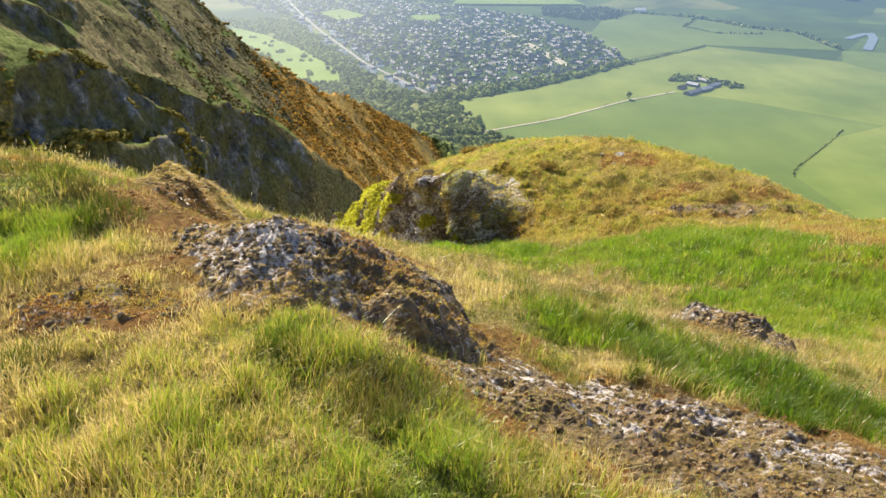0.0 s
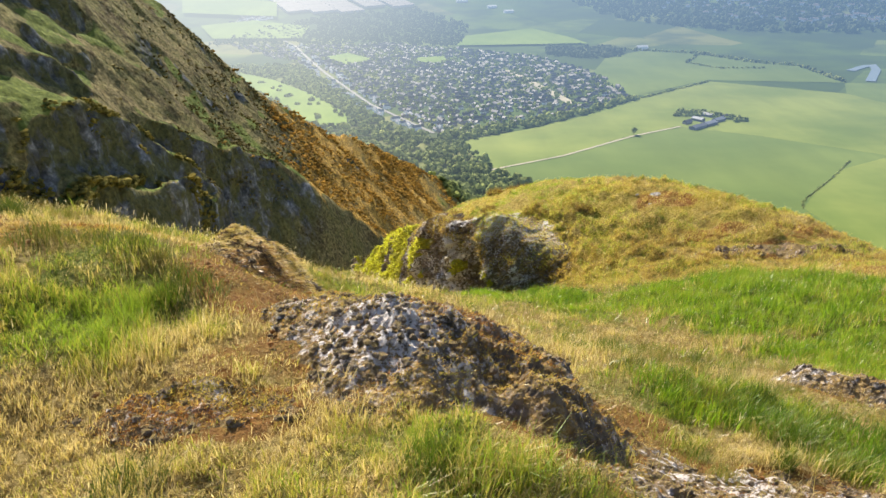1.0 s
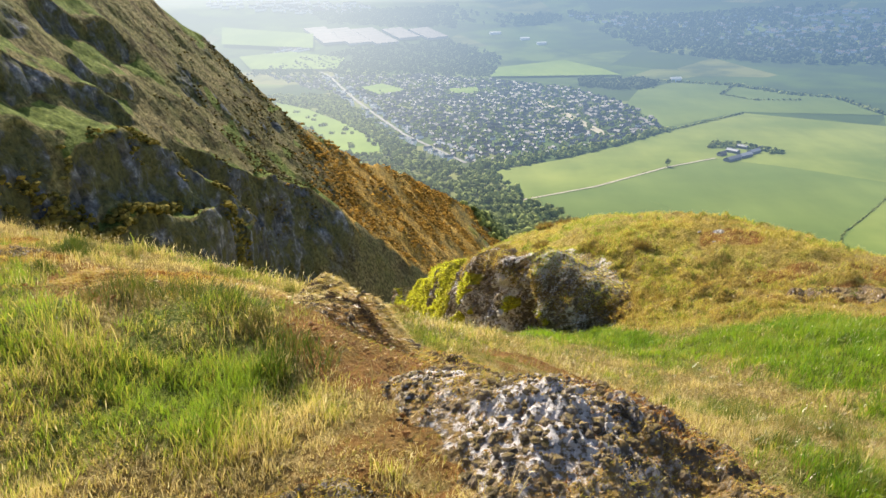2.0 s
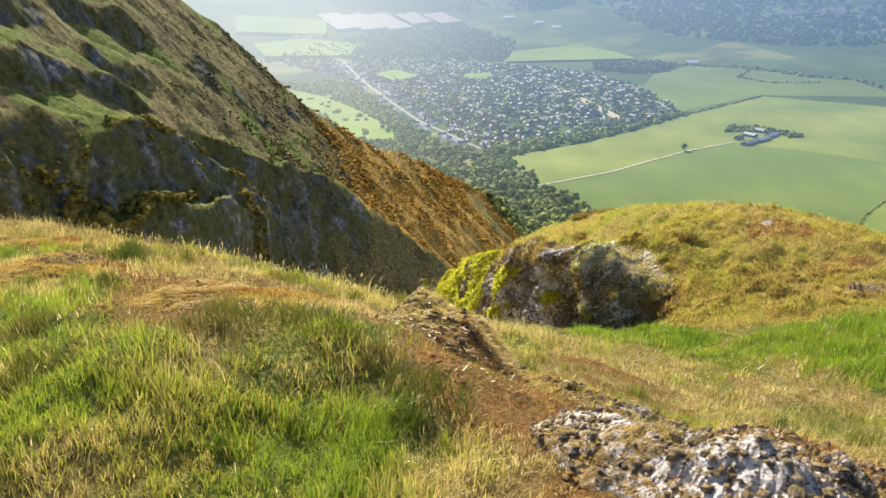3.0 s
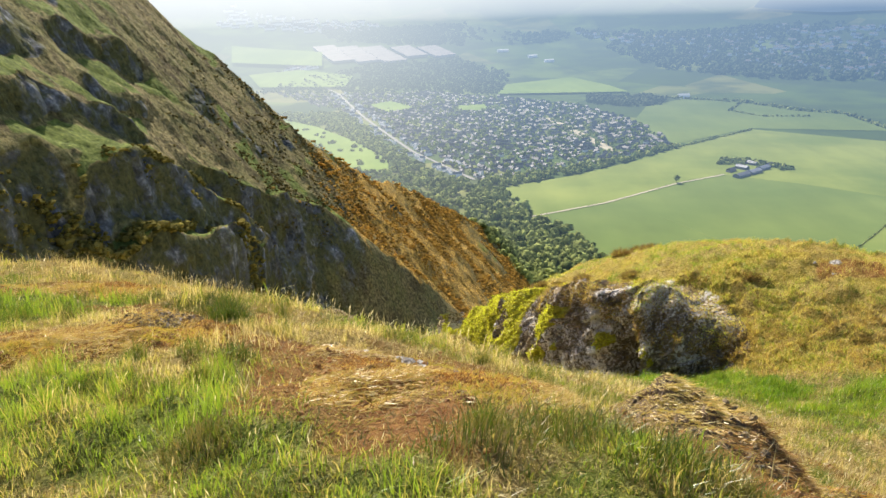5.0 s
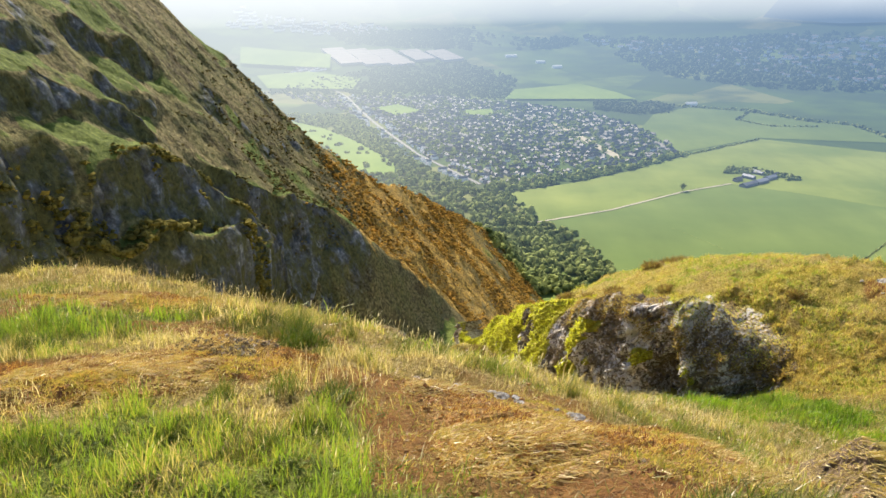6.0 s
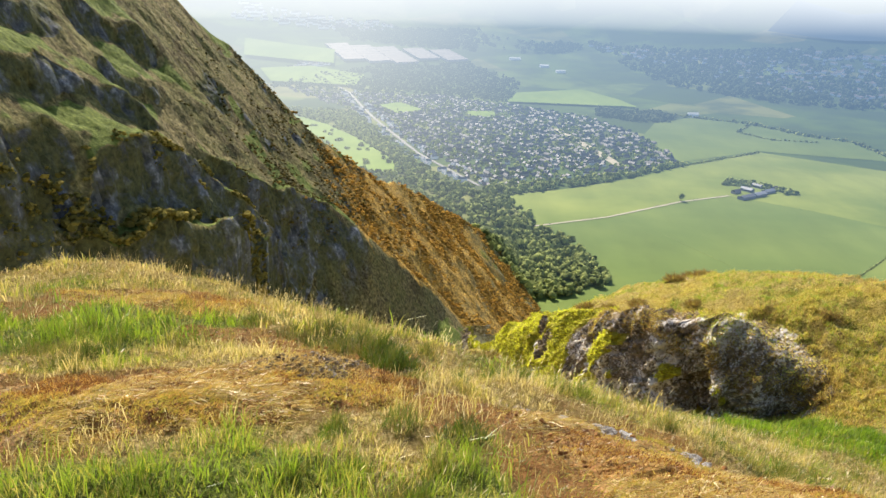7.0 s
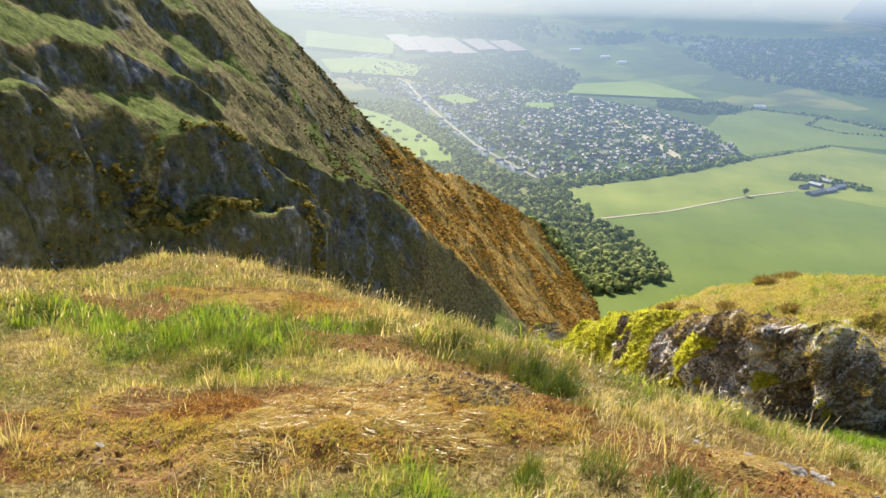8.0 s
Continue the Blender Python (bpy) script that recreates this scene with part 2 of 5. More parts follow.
SLAB = rock_material("stony_peat", (0.05, 0.036, 0.022), (0.27, 0.185, 0.11), (0.68, 0.62, 0.59), 0.09, 0.622, 17, ((0.05, 0.034, 0.010), (0.18, 0.120, 0.030), (0.34, 0.24, 0.07)))
PEAT = rock_material("dry_peat", (0.07, 0.026, 0.009), (0.50, 0.225, 0.068), (0.56, 0.45, 0.34), 0.10, 0.63, 13, ((0.065, 0.040, 0.012), (0.235, 0.15, 0.032), (0.42, 0.30, 0.08)))
STONE = rock_material("pale_stone", (0.10, 0.085, 0.07), (0.24, 0.21, 0.18), (0.44, 0.41, 0.38), -0.3, 0.52)
LUMP = rock_material("lichen_lumps", (0.05, 0.038, 0.024), (0.26, 0.20, 0.14), (0.66, 0.61, 0.58), 0.12, 0.60, 30)
GRASS = blade_material("meadow_grass", ((0.70, 0.57, 0.34), (0.61, 0.48, 0.21)), ((0.43, 0.41, 0.08), (0.25, 0.36, 0.04)), 0.55)
# Dead thatch, darkened further to stand for shade between the tufts.
THATCH = blade_material("dead_thatch", ((0.34, 0.24, 0.10), (0.38, 0.29, 0.10)), ((0.22, 0.22, 0.04), (0.12, 0.17, 0.02)), 0.35)
# Both rush materials are darkened to stand for the shaded sides of tussocks.
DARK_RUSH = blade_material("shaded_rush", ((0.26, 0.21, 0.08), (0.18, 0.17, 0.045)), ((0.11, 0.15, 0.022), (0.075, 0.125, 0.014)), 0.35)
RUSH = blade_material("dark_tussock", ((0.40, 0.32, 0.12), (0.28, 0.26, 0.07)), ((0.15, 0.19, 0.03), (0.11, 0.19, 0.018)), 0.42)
SEED = blade_material("seed_head", ((0.78, 0.68, 0.50), (0.66, 0.55, 0.36)), ((0.55, 0.46, 0.26), (0.5, 0.42, 0.22)), 0.5)
LUSH = blade_material("lush_grass", ((0.36, 0.40, 0.05), (0.28, 0.40, 0.03)), ((0.24, 0.40, 0.03), (0.12, 0.22, 0.016)), 0.6)
STALK = blade_material("seed_stalk", ((0.50, 0.38, 0.20), (0.48, 0.36, 0.18)), ((0.42, 0.34, 0.15), (0.36, 0.32, 0.12)), 0.35)
MOSS = blade_material("yellow_moss", ((0.20, 0.17, 0.02), (0.34, 0.34, 0.03)), ((0.52, 0.54, 0.045), (0.70, 0.70, 0.08)), 0.6)
HEATHER = blade_material("heather_twigs", ((0.20, 0.12, 0.055), (0.28, 0.18, 0.07)), ((0.33, 0.24, 0.08), (0.34, 0.30, 0.09)), 0.45)
KNOLL = blade_material("knoll_turf", ((0.44, 0.31, 0.11), (0.68, 0.54, 0.19)), ((0.60, 0.54, 0.12), (0.28, 0.37, 0.05)), 0.5)
FIBRE = blade_material("dry_fibres", ((0.22, 0.095, 0.035), (0.50, 0.27, 0.09)), ((0.66, 0.49, 0.14), (0.38, 0.33, 0.07)), 0.45)
STRAW = blade_material("combed_straw", ((0.34, 0.19, 0.07), (0.52, 0.36, 0.14)), ((0.68, 0.52, 0.26), (0.52, 0.42, 0.14)), 0.4)
HILL = hillside_material()
GORSE = crown_material("gorse_bushes", (0.17, 0.115, 0.034), (0.68, 0.40, 0.072), False, 0.5)
LEDGE = crown_material("ledge_scrub", (0.09, 0.085, 0.020), (0.38, 0.31, 0.075), False, 0.5)
SCRUB = crown_material("dark_scrub", (0.06, 0.052, 0.018), (0.24, 0.19, 0.06), False, 0.5)
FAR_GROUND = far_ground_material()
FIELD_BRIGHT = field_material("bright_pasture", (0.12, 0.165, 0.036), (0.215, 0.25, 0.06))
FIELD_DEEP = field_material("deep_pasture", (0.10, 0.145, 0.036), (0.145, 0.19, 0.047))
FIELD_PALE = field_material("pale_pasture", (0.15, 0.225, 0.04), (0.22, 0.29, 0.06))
# Wide colour range stands for lit crowns and dark gaps between them.
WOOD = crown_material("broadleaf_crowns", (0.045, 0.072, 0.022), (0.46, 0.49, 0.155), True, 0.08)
# Distant crowns have haze put into their base colour: paler, bluer, flatter.
FAR_WOOD = crown_material("hazed_woods", (0.085, 0.115, 0.066), (0.18, 0.21, 0.11), True, 0.02)
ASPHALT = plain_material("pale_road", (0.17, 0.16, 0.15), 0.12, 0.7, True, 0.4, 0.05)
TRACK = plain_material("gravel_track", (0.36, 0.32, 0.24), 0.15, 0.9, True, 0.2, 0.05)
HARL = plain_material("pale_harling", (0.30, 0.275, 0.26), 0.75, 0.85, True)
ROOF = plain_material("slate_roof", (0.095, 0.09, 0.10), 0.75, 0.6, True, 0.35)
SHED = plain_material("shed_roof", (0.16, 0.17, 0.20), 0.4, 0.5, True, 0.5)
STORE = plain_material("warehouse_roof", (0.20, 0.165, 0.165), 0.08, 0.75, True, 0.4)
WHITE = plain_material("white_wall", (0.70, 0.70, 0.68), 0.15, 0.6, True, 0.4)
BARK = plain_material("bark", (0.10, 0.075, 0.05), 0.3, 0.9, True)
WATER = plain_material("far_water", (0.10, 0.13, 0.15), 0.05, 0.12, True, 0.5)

# ---- lie of the land ----
def lattice(ix, iy, seed):
    n = (ix.astype(np.int64) * 374761393 + iy.astype(np.int64) * 668265263 + seed * 974711) & 0x7FFFFFFF
    n = ((n ^ (n >> 13)) * 1274126177) & 0x7FFFFFFF
    n = ((n ^ (n >> 16)) * 1103515245 + 12345) & 0x7FFFFFFF
    return (n & 0xFFFF) / 32767.5 - 1.0


def wave(x, y, size, seed=0):
    """Smooth noise between -1 and 1 whose lumps are about size metres across."""
    u, v = np.asarray(x, float) / size, np.asarray(y, float) / size
    i, j = np.floor(u), np.floor(v)
    a, b = u - i, v - j
    a, b = a * a * a * (a * (a * 6 - 15) + 10), b * b * b * (b * (b * 6 - 15) + 10)
    low = lattice(i, j, seed) * (1 - a) + lattice(i + 1, j, seed) * a
    high = lattice(i, j + 1, seed) * (1 - a) + lattice(i + 1, j + 1, seed) * a
    return low * (1 - b) + high * b


def rough(x, y, size, octaves, seed=0, fade=0.5):
    return sum(fade ** k * wave(x, y, size / 2.03 ** k, seed + 17 * k) for k in range(octaves))


def shards(x, y, size, seed=0):
    """A value for each ragged cell, and how deep inside its cell a point lies (0 on the joints)."""
    u, v = np.asarray(x, float) / size, np.asarray(y, float) / size
    i, j = np.floor(u), np.floor(v)
    best, second, value = np.full(np.shape(u), 9.0), np.full(np.shape(u), 9.0), np.zeros(np.shape(u))
    for di in (-1, 0, 1):
        for dj in (-1, 0, 1):
            ci, cj = i + di, j + dj
            d = np.hypot(ci + 0.5 + 0.45 * lattice(ci, cj, seed) - u, cj + 0.5 + 0.45 * lattice(ci, cj, seed + 5) - v)
            own = lattice(ci, cj, seed + 9)
            second = np.where(d < best, best, np.minimum(second, d))
            value, best = np.where(d < best, own, value), np.minimum(best, d)
    return value, second - best


def step(lo, hi, v):
    t = np.clip((v - lo) / (hi - lo), 0, 1)
    return t * t * (3 - 2 * t)


SHOULDER = []


def mound(x, y, height, radius):
    SHOULDER.append((x, y, height, radius))


# the shoulder that is walked over
mound(-2.5, 3.6, 0.317, 1.1)
mound(-3.7, 4.3, 0.503, 1.2)
mound(-1, 3.8, 0.361, 0.8)
mound(-0.3, 2.2, 0.620, 1)
mound(0.6, 3.2, -0.167, 0.8)
mound(1.2, 5.2, 0.326, 1.3)
mound(2.3, 5.2, 0.027, 1)
mound(-2.2, 5.2, 0.438, 0.9)
mound(-3.4, 5.8, 0.174, 1.1)
mound(-4.5, 6, 0.137, 1.2)
mound(-5.8, 6.5, 0.417, 1.3)
mound(-7.3, 7.2, 0.015, 1.5)
mound(-6.5, 9.7, 0.444, 1.6)
mound(-4.2, 8.3, 0.483, 1.4)
mound(-8.8, 9.5, -0.090, 1.8)
mound(-9.2, 12.4, 0.25, 0.8)
mound(-8.3, 12.2, 0.685, 2)
mound(-5.2, 12.5, 0.319, 1.8)
mound(0, 8, -0.176, 1.8)
mound(2.2, 8.6, -0.432, 2)
mound(-2, 8.2, 0.220, 1.6)
mound(1.5, 12, -0.579, 2.2)
mound(4.5, 11, 0.053, 2.2)
mound(0, 16.5, -0.314, 2.6)
mound(0.5, 16.3, -0.28, 1.1)
mound(-1.5, 20, -0.406, 3)
mound(-4, 26, -1.531, 4.5)
mound(-6, 19, -1.134, 3.5)
mound(-11, 6, 0.904, 3)
mound(5, 5, -0.931, 3)
mound(-1, -2, -1.379, 4)
mound(-12, 14, 1.176, 4)

CLIFF = [(10.0, 11.2), (4.2, 13.3), (2.0, 14.8), (0.7, 16.6), (-0.45, 17.9), (-1.5, 20.2), (-2.6, 23.4), (-3.4, 26.5), (-5.5, 33.0), (-8.0, 44.0)]


def from_cliff(x, y):
    """Signed distance from the foot of the outcrop: positive on its own side."""
    best, side = np.full(np.shape(x), 1e9), np.zeros(np.shape(x))
    for (ax, ay), (bx, by) in zip(CLIFF, CLIFF[1:]):
        dx, dy = bx - ax, by - ay
        t = np.clip(((x - ax) * dx + (y - ay) * dy) / (dx * dx + dy * dy), 0, 1)
        d = np.hypot(x - ax - t * dx, y - ay - t * dy)
        s = np.where(dx * (y - ay) - dy * (x - ax) > 0, -1.0, 1.0)
        side, best = np.where(d < best, s, side), np.minimum(best, d)
    return best * side


def low_ground(x, y):
    z = 1.202 + 0.0028 * x - 0.3932 * y
    for cx, cy, height, radius in SHOULDER:
        z = z + height * np.exp(-((x - cx) ** 2 + (y - cy) ** 2) / (2 * radius * radius))
    return z


def gully(x, y):
    """How far the ground falls away into the gully beside the outcrop."""
    beyond = y - 13.6 - 0.05 * np.abs(x + 7)
    return 1.05 * np.log1p(np.exp(np.clip(beyond / 0.8, -30, 30))) * 0.8 * step(0.9 + 1.3 * step(20, 24, y), 3.0 + 1.6 * step(20, 24, y), -from_cliff(x, y)) * (1 - step(-3.2, -1.2, x))


def knoll(x, y):
    u, v = x - 3, y - 17
    return -4.044 + 0.2069 * u + -0.0632 * v + -0.0694 * u * u + -0.0356 * u * v + -0.0305 * v * v


def near_ground(x, y):
    d = from_cliff(x, y)
    width = np.interp(x, [-6.0, -3.0, -0.45, 0.7, 2.0, 3.0, 4.5], [2.0, 0.9, 0.5, 0.7, 2.0, 3.2, 4.2])
    low = low_ground(x, y) - gully(x, y) + 1.7 * np.exp(-(((x + 4.9) / 1.5) ** 2 + ((y - 26.3) / 2.2) ** 2))
    k = np.clip((d + np.interp(x, [-4.0, -3.0, 0.7, 1.9], [0.1, -0.5, -0.5, 0.1])) / width, 0, 1)
    return low + (0.3 * step(0, 1, k) + 0.7 * k) * (np.maximum(knoll(x, y), low - 3.0) - low)


PLAIN = -338.3


def plain(x, y):
    r = np.hypot(x, y)
    # An added rim of land hides the horizon; its glow stands for hazy sky.
    return PLAIN + 336.0 * np.clip((r - 1900) / 3000, 0, 1.2) ** 2.5 + 130.0 * step(4450, 4900, r)


def ground_height(x, y):
    e = np.hypot(x + 1, y - 9)
    t = step(15, 27, e)
    fall = -13 - 0.75 * (e - 20) - 16 * (1 - step(-8, -3, x)) * step(12, 22, y)
    near = near_ground(x, y)
    z = near * (1 - t) + np.minimum(near, fall) * t
    z = np.where(t < 1, z, fall)
    return np.maximum(z, plain(x, y) - 4 - 150 * step(1500, 4200, np.hypot(x, y)))


def terrace(x, y, way, flat, high, wall, deep, fade):
    """A grassy shelf that ends in a lip along a line, with a crag under it that runs out into the slope."""
    ys = [p[1] for p in way]
    w = x - 0.62 * high - np.interp(y, ys, [p[0] for p in way]) + 1.3 * wave(x, y, 13, 31) + 0.7 * wave(x, y, 5, 32)
    ends = step(ys[0] - 12, ys[0] + 6, y) * (1 - step(ys[-1] - 6, ys[-1] + 10, y))
    shelf = high * np.clip(1 + w / flat, 0, 1) ** 1.4
    under = -deep * np.clip(1 - (w - wall) / fade, 0, 1) ** 1.3
    drop = step(0, 1, w / wall)
    ends = ends * (0.85 + 0.5 * wave(x, y, 19, 35))
    return ends * (shelf * (1 - drop) + under * drop)


def bluff(x, y, way, high, back, wall, deep, fade):
    """A rib whose steep side looks back along the hill, its foot in a gully."""
    xs = [p[0] for p in way]
    w = np.interp(x, xs, [p[1] for p in way]) - y + 3.0 * wave(x, y, 22, 33) + 1.2 * wave(x, y, 7, 34)
    ends = step(xs[0] - 12, xs[0] + 6, x) * (1 - step(xs[-1] - 14, xs[-1] + 10, x))
    crest = high * np.clip(1 + w / back, 0, 1) ** 1.6
    under = -deep * np.clip(1 - (w - wall) / fade, 0, 1) ** 1.2
    drop = step(0, 1, w / wall)
    return ends * (crest * (1 - drop) + under * drop)


SHELVES = (
    (((-116, 70), (-115, 141), (-116, 160), (-117, 181), (-113, 191), (-112, 202), (-109, 212)), 10, 3.0, 4.5, 2.2, 8),
    (((-106, 60), (-105, 128), (-104, 146), (-101, 156), (-101, 170), (-99, 183), (-95, 197), (-92, 209)), 13, 6.5, 4.5, 3.5, 30),
    (((-98, 100), (-98, 123), (-100, 138), (-98, 145), (-95, 153)), 3.5, 3.0, 2.5, 2.0, 9),
    (((-98, 184), (-96, 204), (-92, 224), (-86, 234)), 9, 4.5, 4.0, 4.0, 13),
    (((-90, 166), (-88, 176), (-86, 193), (-82, 212), (-78, 224), (-74, 230)), 6, 7.0, 5.0, 8.0, 70),
    (((-98, 150), (-94, 156), (-89, 163)), 6, 4.5, 4.0, 2.0, 10),
    (((-93, 134), (-90, 142), (-86, 149)), 6, 4.5, 4.0, 2.0, 12),
    (((-134, 120), (-132, 160), (-129, 196)), 12, 3.0, 4.0, 2.0, 12),
    (((-136, 226), (-136, 245), (-134, 268)), 7, 2.5, 5.0, 6.0, 16),
    (((-122, 214), (-121, 226), (-118, 240)), 6, 2.0, 4.0, 4.0, 12),
)
SPUR = ((-98, 236), (-88, 262), (-82, 290), (-75, 311), (-62, 331), (-52, 349), (-44, 367), (-28, 400))
BLUFFS = (
    (((-120, 318), (-108, 306), (-98, 300)), 1.5, 20, 10.0, 2.5, 30),
)


def hill_shape(x, y):
    """The steep flank across the gully and its spur, without its small relief."""
    z = -123.4 - 1.213 * x - 0.185 * y
    z = np.where(z > 40, 40 + (z - 40) * 0.35, z)
    z = z + 2.2 * rough(x, y, 34, 2, 9) - 0.7 * np.abs(rough(x * 0.55, y, 17, 3, 10)) + 0.45 * (np.minimum(y, 178) - 178) * step(-106, -95, x)
    for way, *sizes in SHELVES:
        z = z + terrace(x, y, way, *sizes)
    for way, *sizes in BLUFFS:
        z = z + bluff(x, y, way, *sizes)
    reach = np.interp(x, [-98, -88, -80, -70, -52, -40], [9, 20, 42, 75, 115, 140])
    z = z + bluff(x, y, SPUR, 4.0, 30, reach, 0.55 * reach, np.interp(x, [-78, -70], [14, 600]))
    edge = np.interp(x, [-300, -164, -137, -111, -97, -85, -67, -33, 15, 70], EDGE)
    far = step(260, 400, y + 0.3 * x)
    z = z - far * 3.0 * np.abs(rough(x * 1.0 + 0.1 * y, y * 0.22, 16, 2, 21))
    over = y - edge + 8 * wave(x, y, 40, 8)
    return z - 0.9 * (np.log1p(np.exp(np.clip(over / 12, -30, 30))) * 12)


EDGE = [345, 376, 402, 410, 446, 516, 628, 805, 990, 1205]


def hill_height(x, y):
    return hill_shape(x, y) + 1.1 * rough(x, y, 9, 4, 5)


# ---- building helpers ----
rng = np.random.default_rng(7)


def raw_mesh(name, verts, loops, sizes, smooth=True, **fields):
    """A mesh from arrays: corners, the corner numbers of all faces in a row, and how many each face has."""
    me = bpy.data.meshes.new(name)
    me.vertices.add(len(verts))
    me.vertices.foreach_set("co", np.ascontiguousarray(verts, np.float32).ravel())
    me.loops.add(len(loops))
    me.loops.foreach_set("vertex_index", np.ascontiguousarray(loops, np.int32))
    me.polygons.add(len(sizes))
    starts = np.concatenate(([0], np.cumsum(sizes)[:-1])).astype(np.int32)
    me.polygons.foreach_set("loop_start", starts)
    me.polygons.foreach_set("use_smooth", np.full(len(sizes), smooth))
    for key, values in fields.items():
        me.attributes.new(key, "FLOAT", "POINT").data.foreach_set("value", np.ascontiguousarray(values, np.float32))
    me.update(calc_edges=True)
    me.validate()
    return me


def sheet(name, xs, ys, height, material, **fields):
    """A grid over the given lines with the given height and fields."""
    gx, gy = np.meshgrid(xs, ys)
    gz = height(gx, gy)
    return gridded(name, np.stack([gx, gy, gz], -1), material, **{k: f(gx, gy).ravel() for k, f in fields.items()})


def gridded(name, points, material, smooth=True, **fields):
    rows, cols = points.shape[:2]
    k = np.arange(rows * cols).reshape(rows, cols)
    quads = np.stack([k[:-1, :-1], k[:-1, 1:], k[1:, 1:], k[1:, :-1]], -1).reshape(-1, 4)
    me = raw_mesh(name, points.reshape(-1, 3), quads.ravel(), np.full(len(quads), 4), smooth, **fields)
    me.materials.append(material)
    return new(name, me)


def part(name, bm, material, parent, label=""):
    me = bpy.data.meshes.new(name)
    bm.to_mesh(me)
    bm.free()
    me.materials.append(material)
    ob = new(name, me)
    ob.parent = parent
    return tagged(ob, label)


def thing(name, m, label, category, group="", kind=""):
    ob = new(name)
    ob.matrix_basis = m
    return tagged(ob, label, category, group, kind)


def ellipse(x, y, cx, cy, rx, ry, turn=0.0, soft=0.35, seed=0):
    """1 inside a ragged oval, 0 outside."""
    c, s = math.cos(radians(turn)), math.sin(radians(turn))
    u, v = ((x - cx) * c + (y - cy) * s) / rx, (-(x - cx) * s + (y - cy) * c) / ry
    r = np.hypot(u, v) + 0.28 * rough(x, y, 0.55, 3, 40 + seed)
    return 1 - step(1 - soft, 1 + soft, r)


def bare(x, y):
    """Where the turf is worn to peat and rock."""
    m = ellipse(x, y, 1.05, 2.75, 1.35, 0.85, -8, 0.25)
    for cx, cy, rx, ry, turn in (
        (-0.55, 3.65, 1.05, 0.75, -8), (-1.55, 2.95, 0.5, 0.22, 0), (-1.6, 4.35, 0.5, 0.6, 20), (-2.0, 5.5, 0.55, 0.75, 10), (7.2, 12.6, 0.8, 0.35, -20), (6.3, 10.2, 0.6, 0.35, -30), (5.9, 8.9, 0.45, 0.25, -40), (7.9, 13.6, 0.8, 0.3, -10), (5.6, 12.9, 0.7, 0.25, -10), (5.2, 15.6, 0.7, 0.3, 10), (7.0, 15.4, 1.1, 0.35, 0),
        (-3.35, 6.05, 1.0, 1.35, 0), (-1.0, 5.0, 0.85, 0.35, -35), (-6.1, 6.38, 1.55, 0.64, 14), (-5.1, 7.4, 0.45, 0.65, -20),
        (-7.6, 10.0, 1.4, 0.7, 5), (-6.0, 8.3, 1.0, 0.3, -35), (-5.0, 11.4, 0.45, 1.2, 20), (6.0, 14.3, 1.9, 0.4, -5), (6.4, 11.4, 0.35, 1.2, 20),
        (-0.5, 8.5, 0.9, 0.3, -30), (2.35, 5.45, 0.6, 0.4, -50), (-8.7, 9.2, 0.5, 0.3, 0), (4.6, 17.4, 0.6, 0.5, 0), (-0.5, 7.2, 0.35, 0.8, 30),
    ):
        m = np.maximum(m, ellipse(x, y, cx, cy, rx, ry, turn, 0.3))
    return m


def lush(x, y):
    d = from_cliff(x, y)
    strip = np.exp(-(((d + 1.45) / 1.35) ** 2)) * step(-1.2, 0.2, x) * (1 - step(4.6, 6.2, x))
    low = ellipse(x, y, 1.65, 4.05, 1.35, 0.5, -32, 0.4, 3)
    left = ellipse(x, y, -3.2, 3.95, 1.6, 0.6, 0, 0.6, 5) * 0.5 + ellipse(x, y, -9.0, 8.7, 1.2, 0.9, 0, 0.5, 15) * 0.45 + ellipse(x, y, -9.3, 10.3, 0.9, 0.5, 0, 0.5, 16) * 0.4 + ellipse(x, y, -7.0, 8.2, 1.4, 0.55, 0, 0.5, 6) * 0.5 + ellipse(x, y, -4.8, 5.2, 0.9, 0.6, 0, 0.6, 9) * 0.3
    foot = ellipse(x, y, -5.4, 5.0, 2.2, 0.75, 8, 0.5, 7) * 0.55 + ellipse(x, y, -0.7, 2.1, 1.7, 0.75, 0, 0.6, 8) * 0.45 + ellipse(x, y, -3.4, 4.4, 1.6, 0.6, 20, 0.6, 13) * 0.15 + ellipse(x, y, -7.4, 8.6, 2.2, 0.75, 10, 0.5, 14) * 0.5 + ellipse(x, y, -2.9, 5.0, 0.9, 0.45, 0, 0.6, 12) * 0.3
    return np.clip((strip + 0.8 * ellipse(x, y, 4.1, 9.8, 1.4, 3.0, -8, 0.5, 11) + 0.7 * ellipse(x, y, 4.8, 8.0, 1.2, 2.0, -15, 0.5, 20)) * np.clip(1.05 + 0.8 * rough(x, y, 1.3, 3, 62), 0.3, 1.25) + 0.9 * low + left + foot, 0, 1)


def mossy(x, y):
    d = from_cliff(x, y)
    return np.clip(np.exp(-(((x + 4.7) / 1.3) ** 2 + ((y - 26.6) / 2.0) ** 2)) + step(-0.2, 0.5, d) * (0.75 + 0.5 * wave(x, y, 1.3, 61)) * (1 - step(5.5, 8, x)), 0, 1)


def tone(x, y):
    """0: straw, 1: fresh green."""
    return np.clip(0.25 + 0.5 * rough(x, y, 0.6, 3, 72) + 0.9 * lush(x, y) - 0.35 * bare(x, y) - 0.12 * mossy(x, y), 0, 1.25)


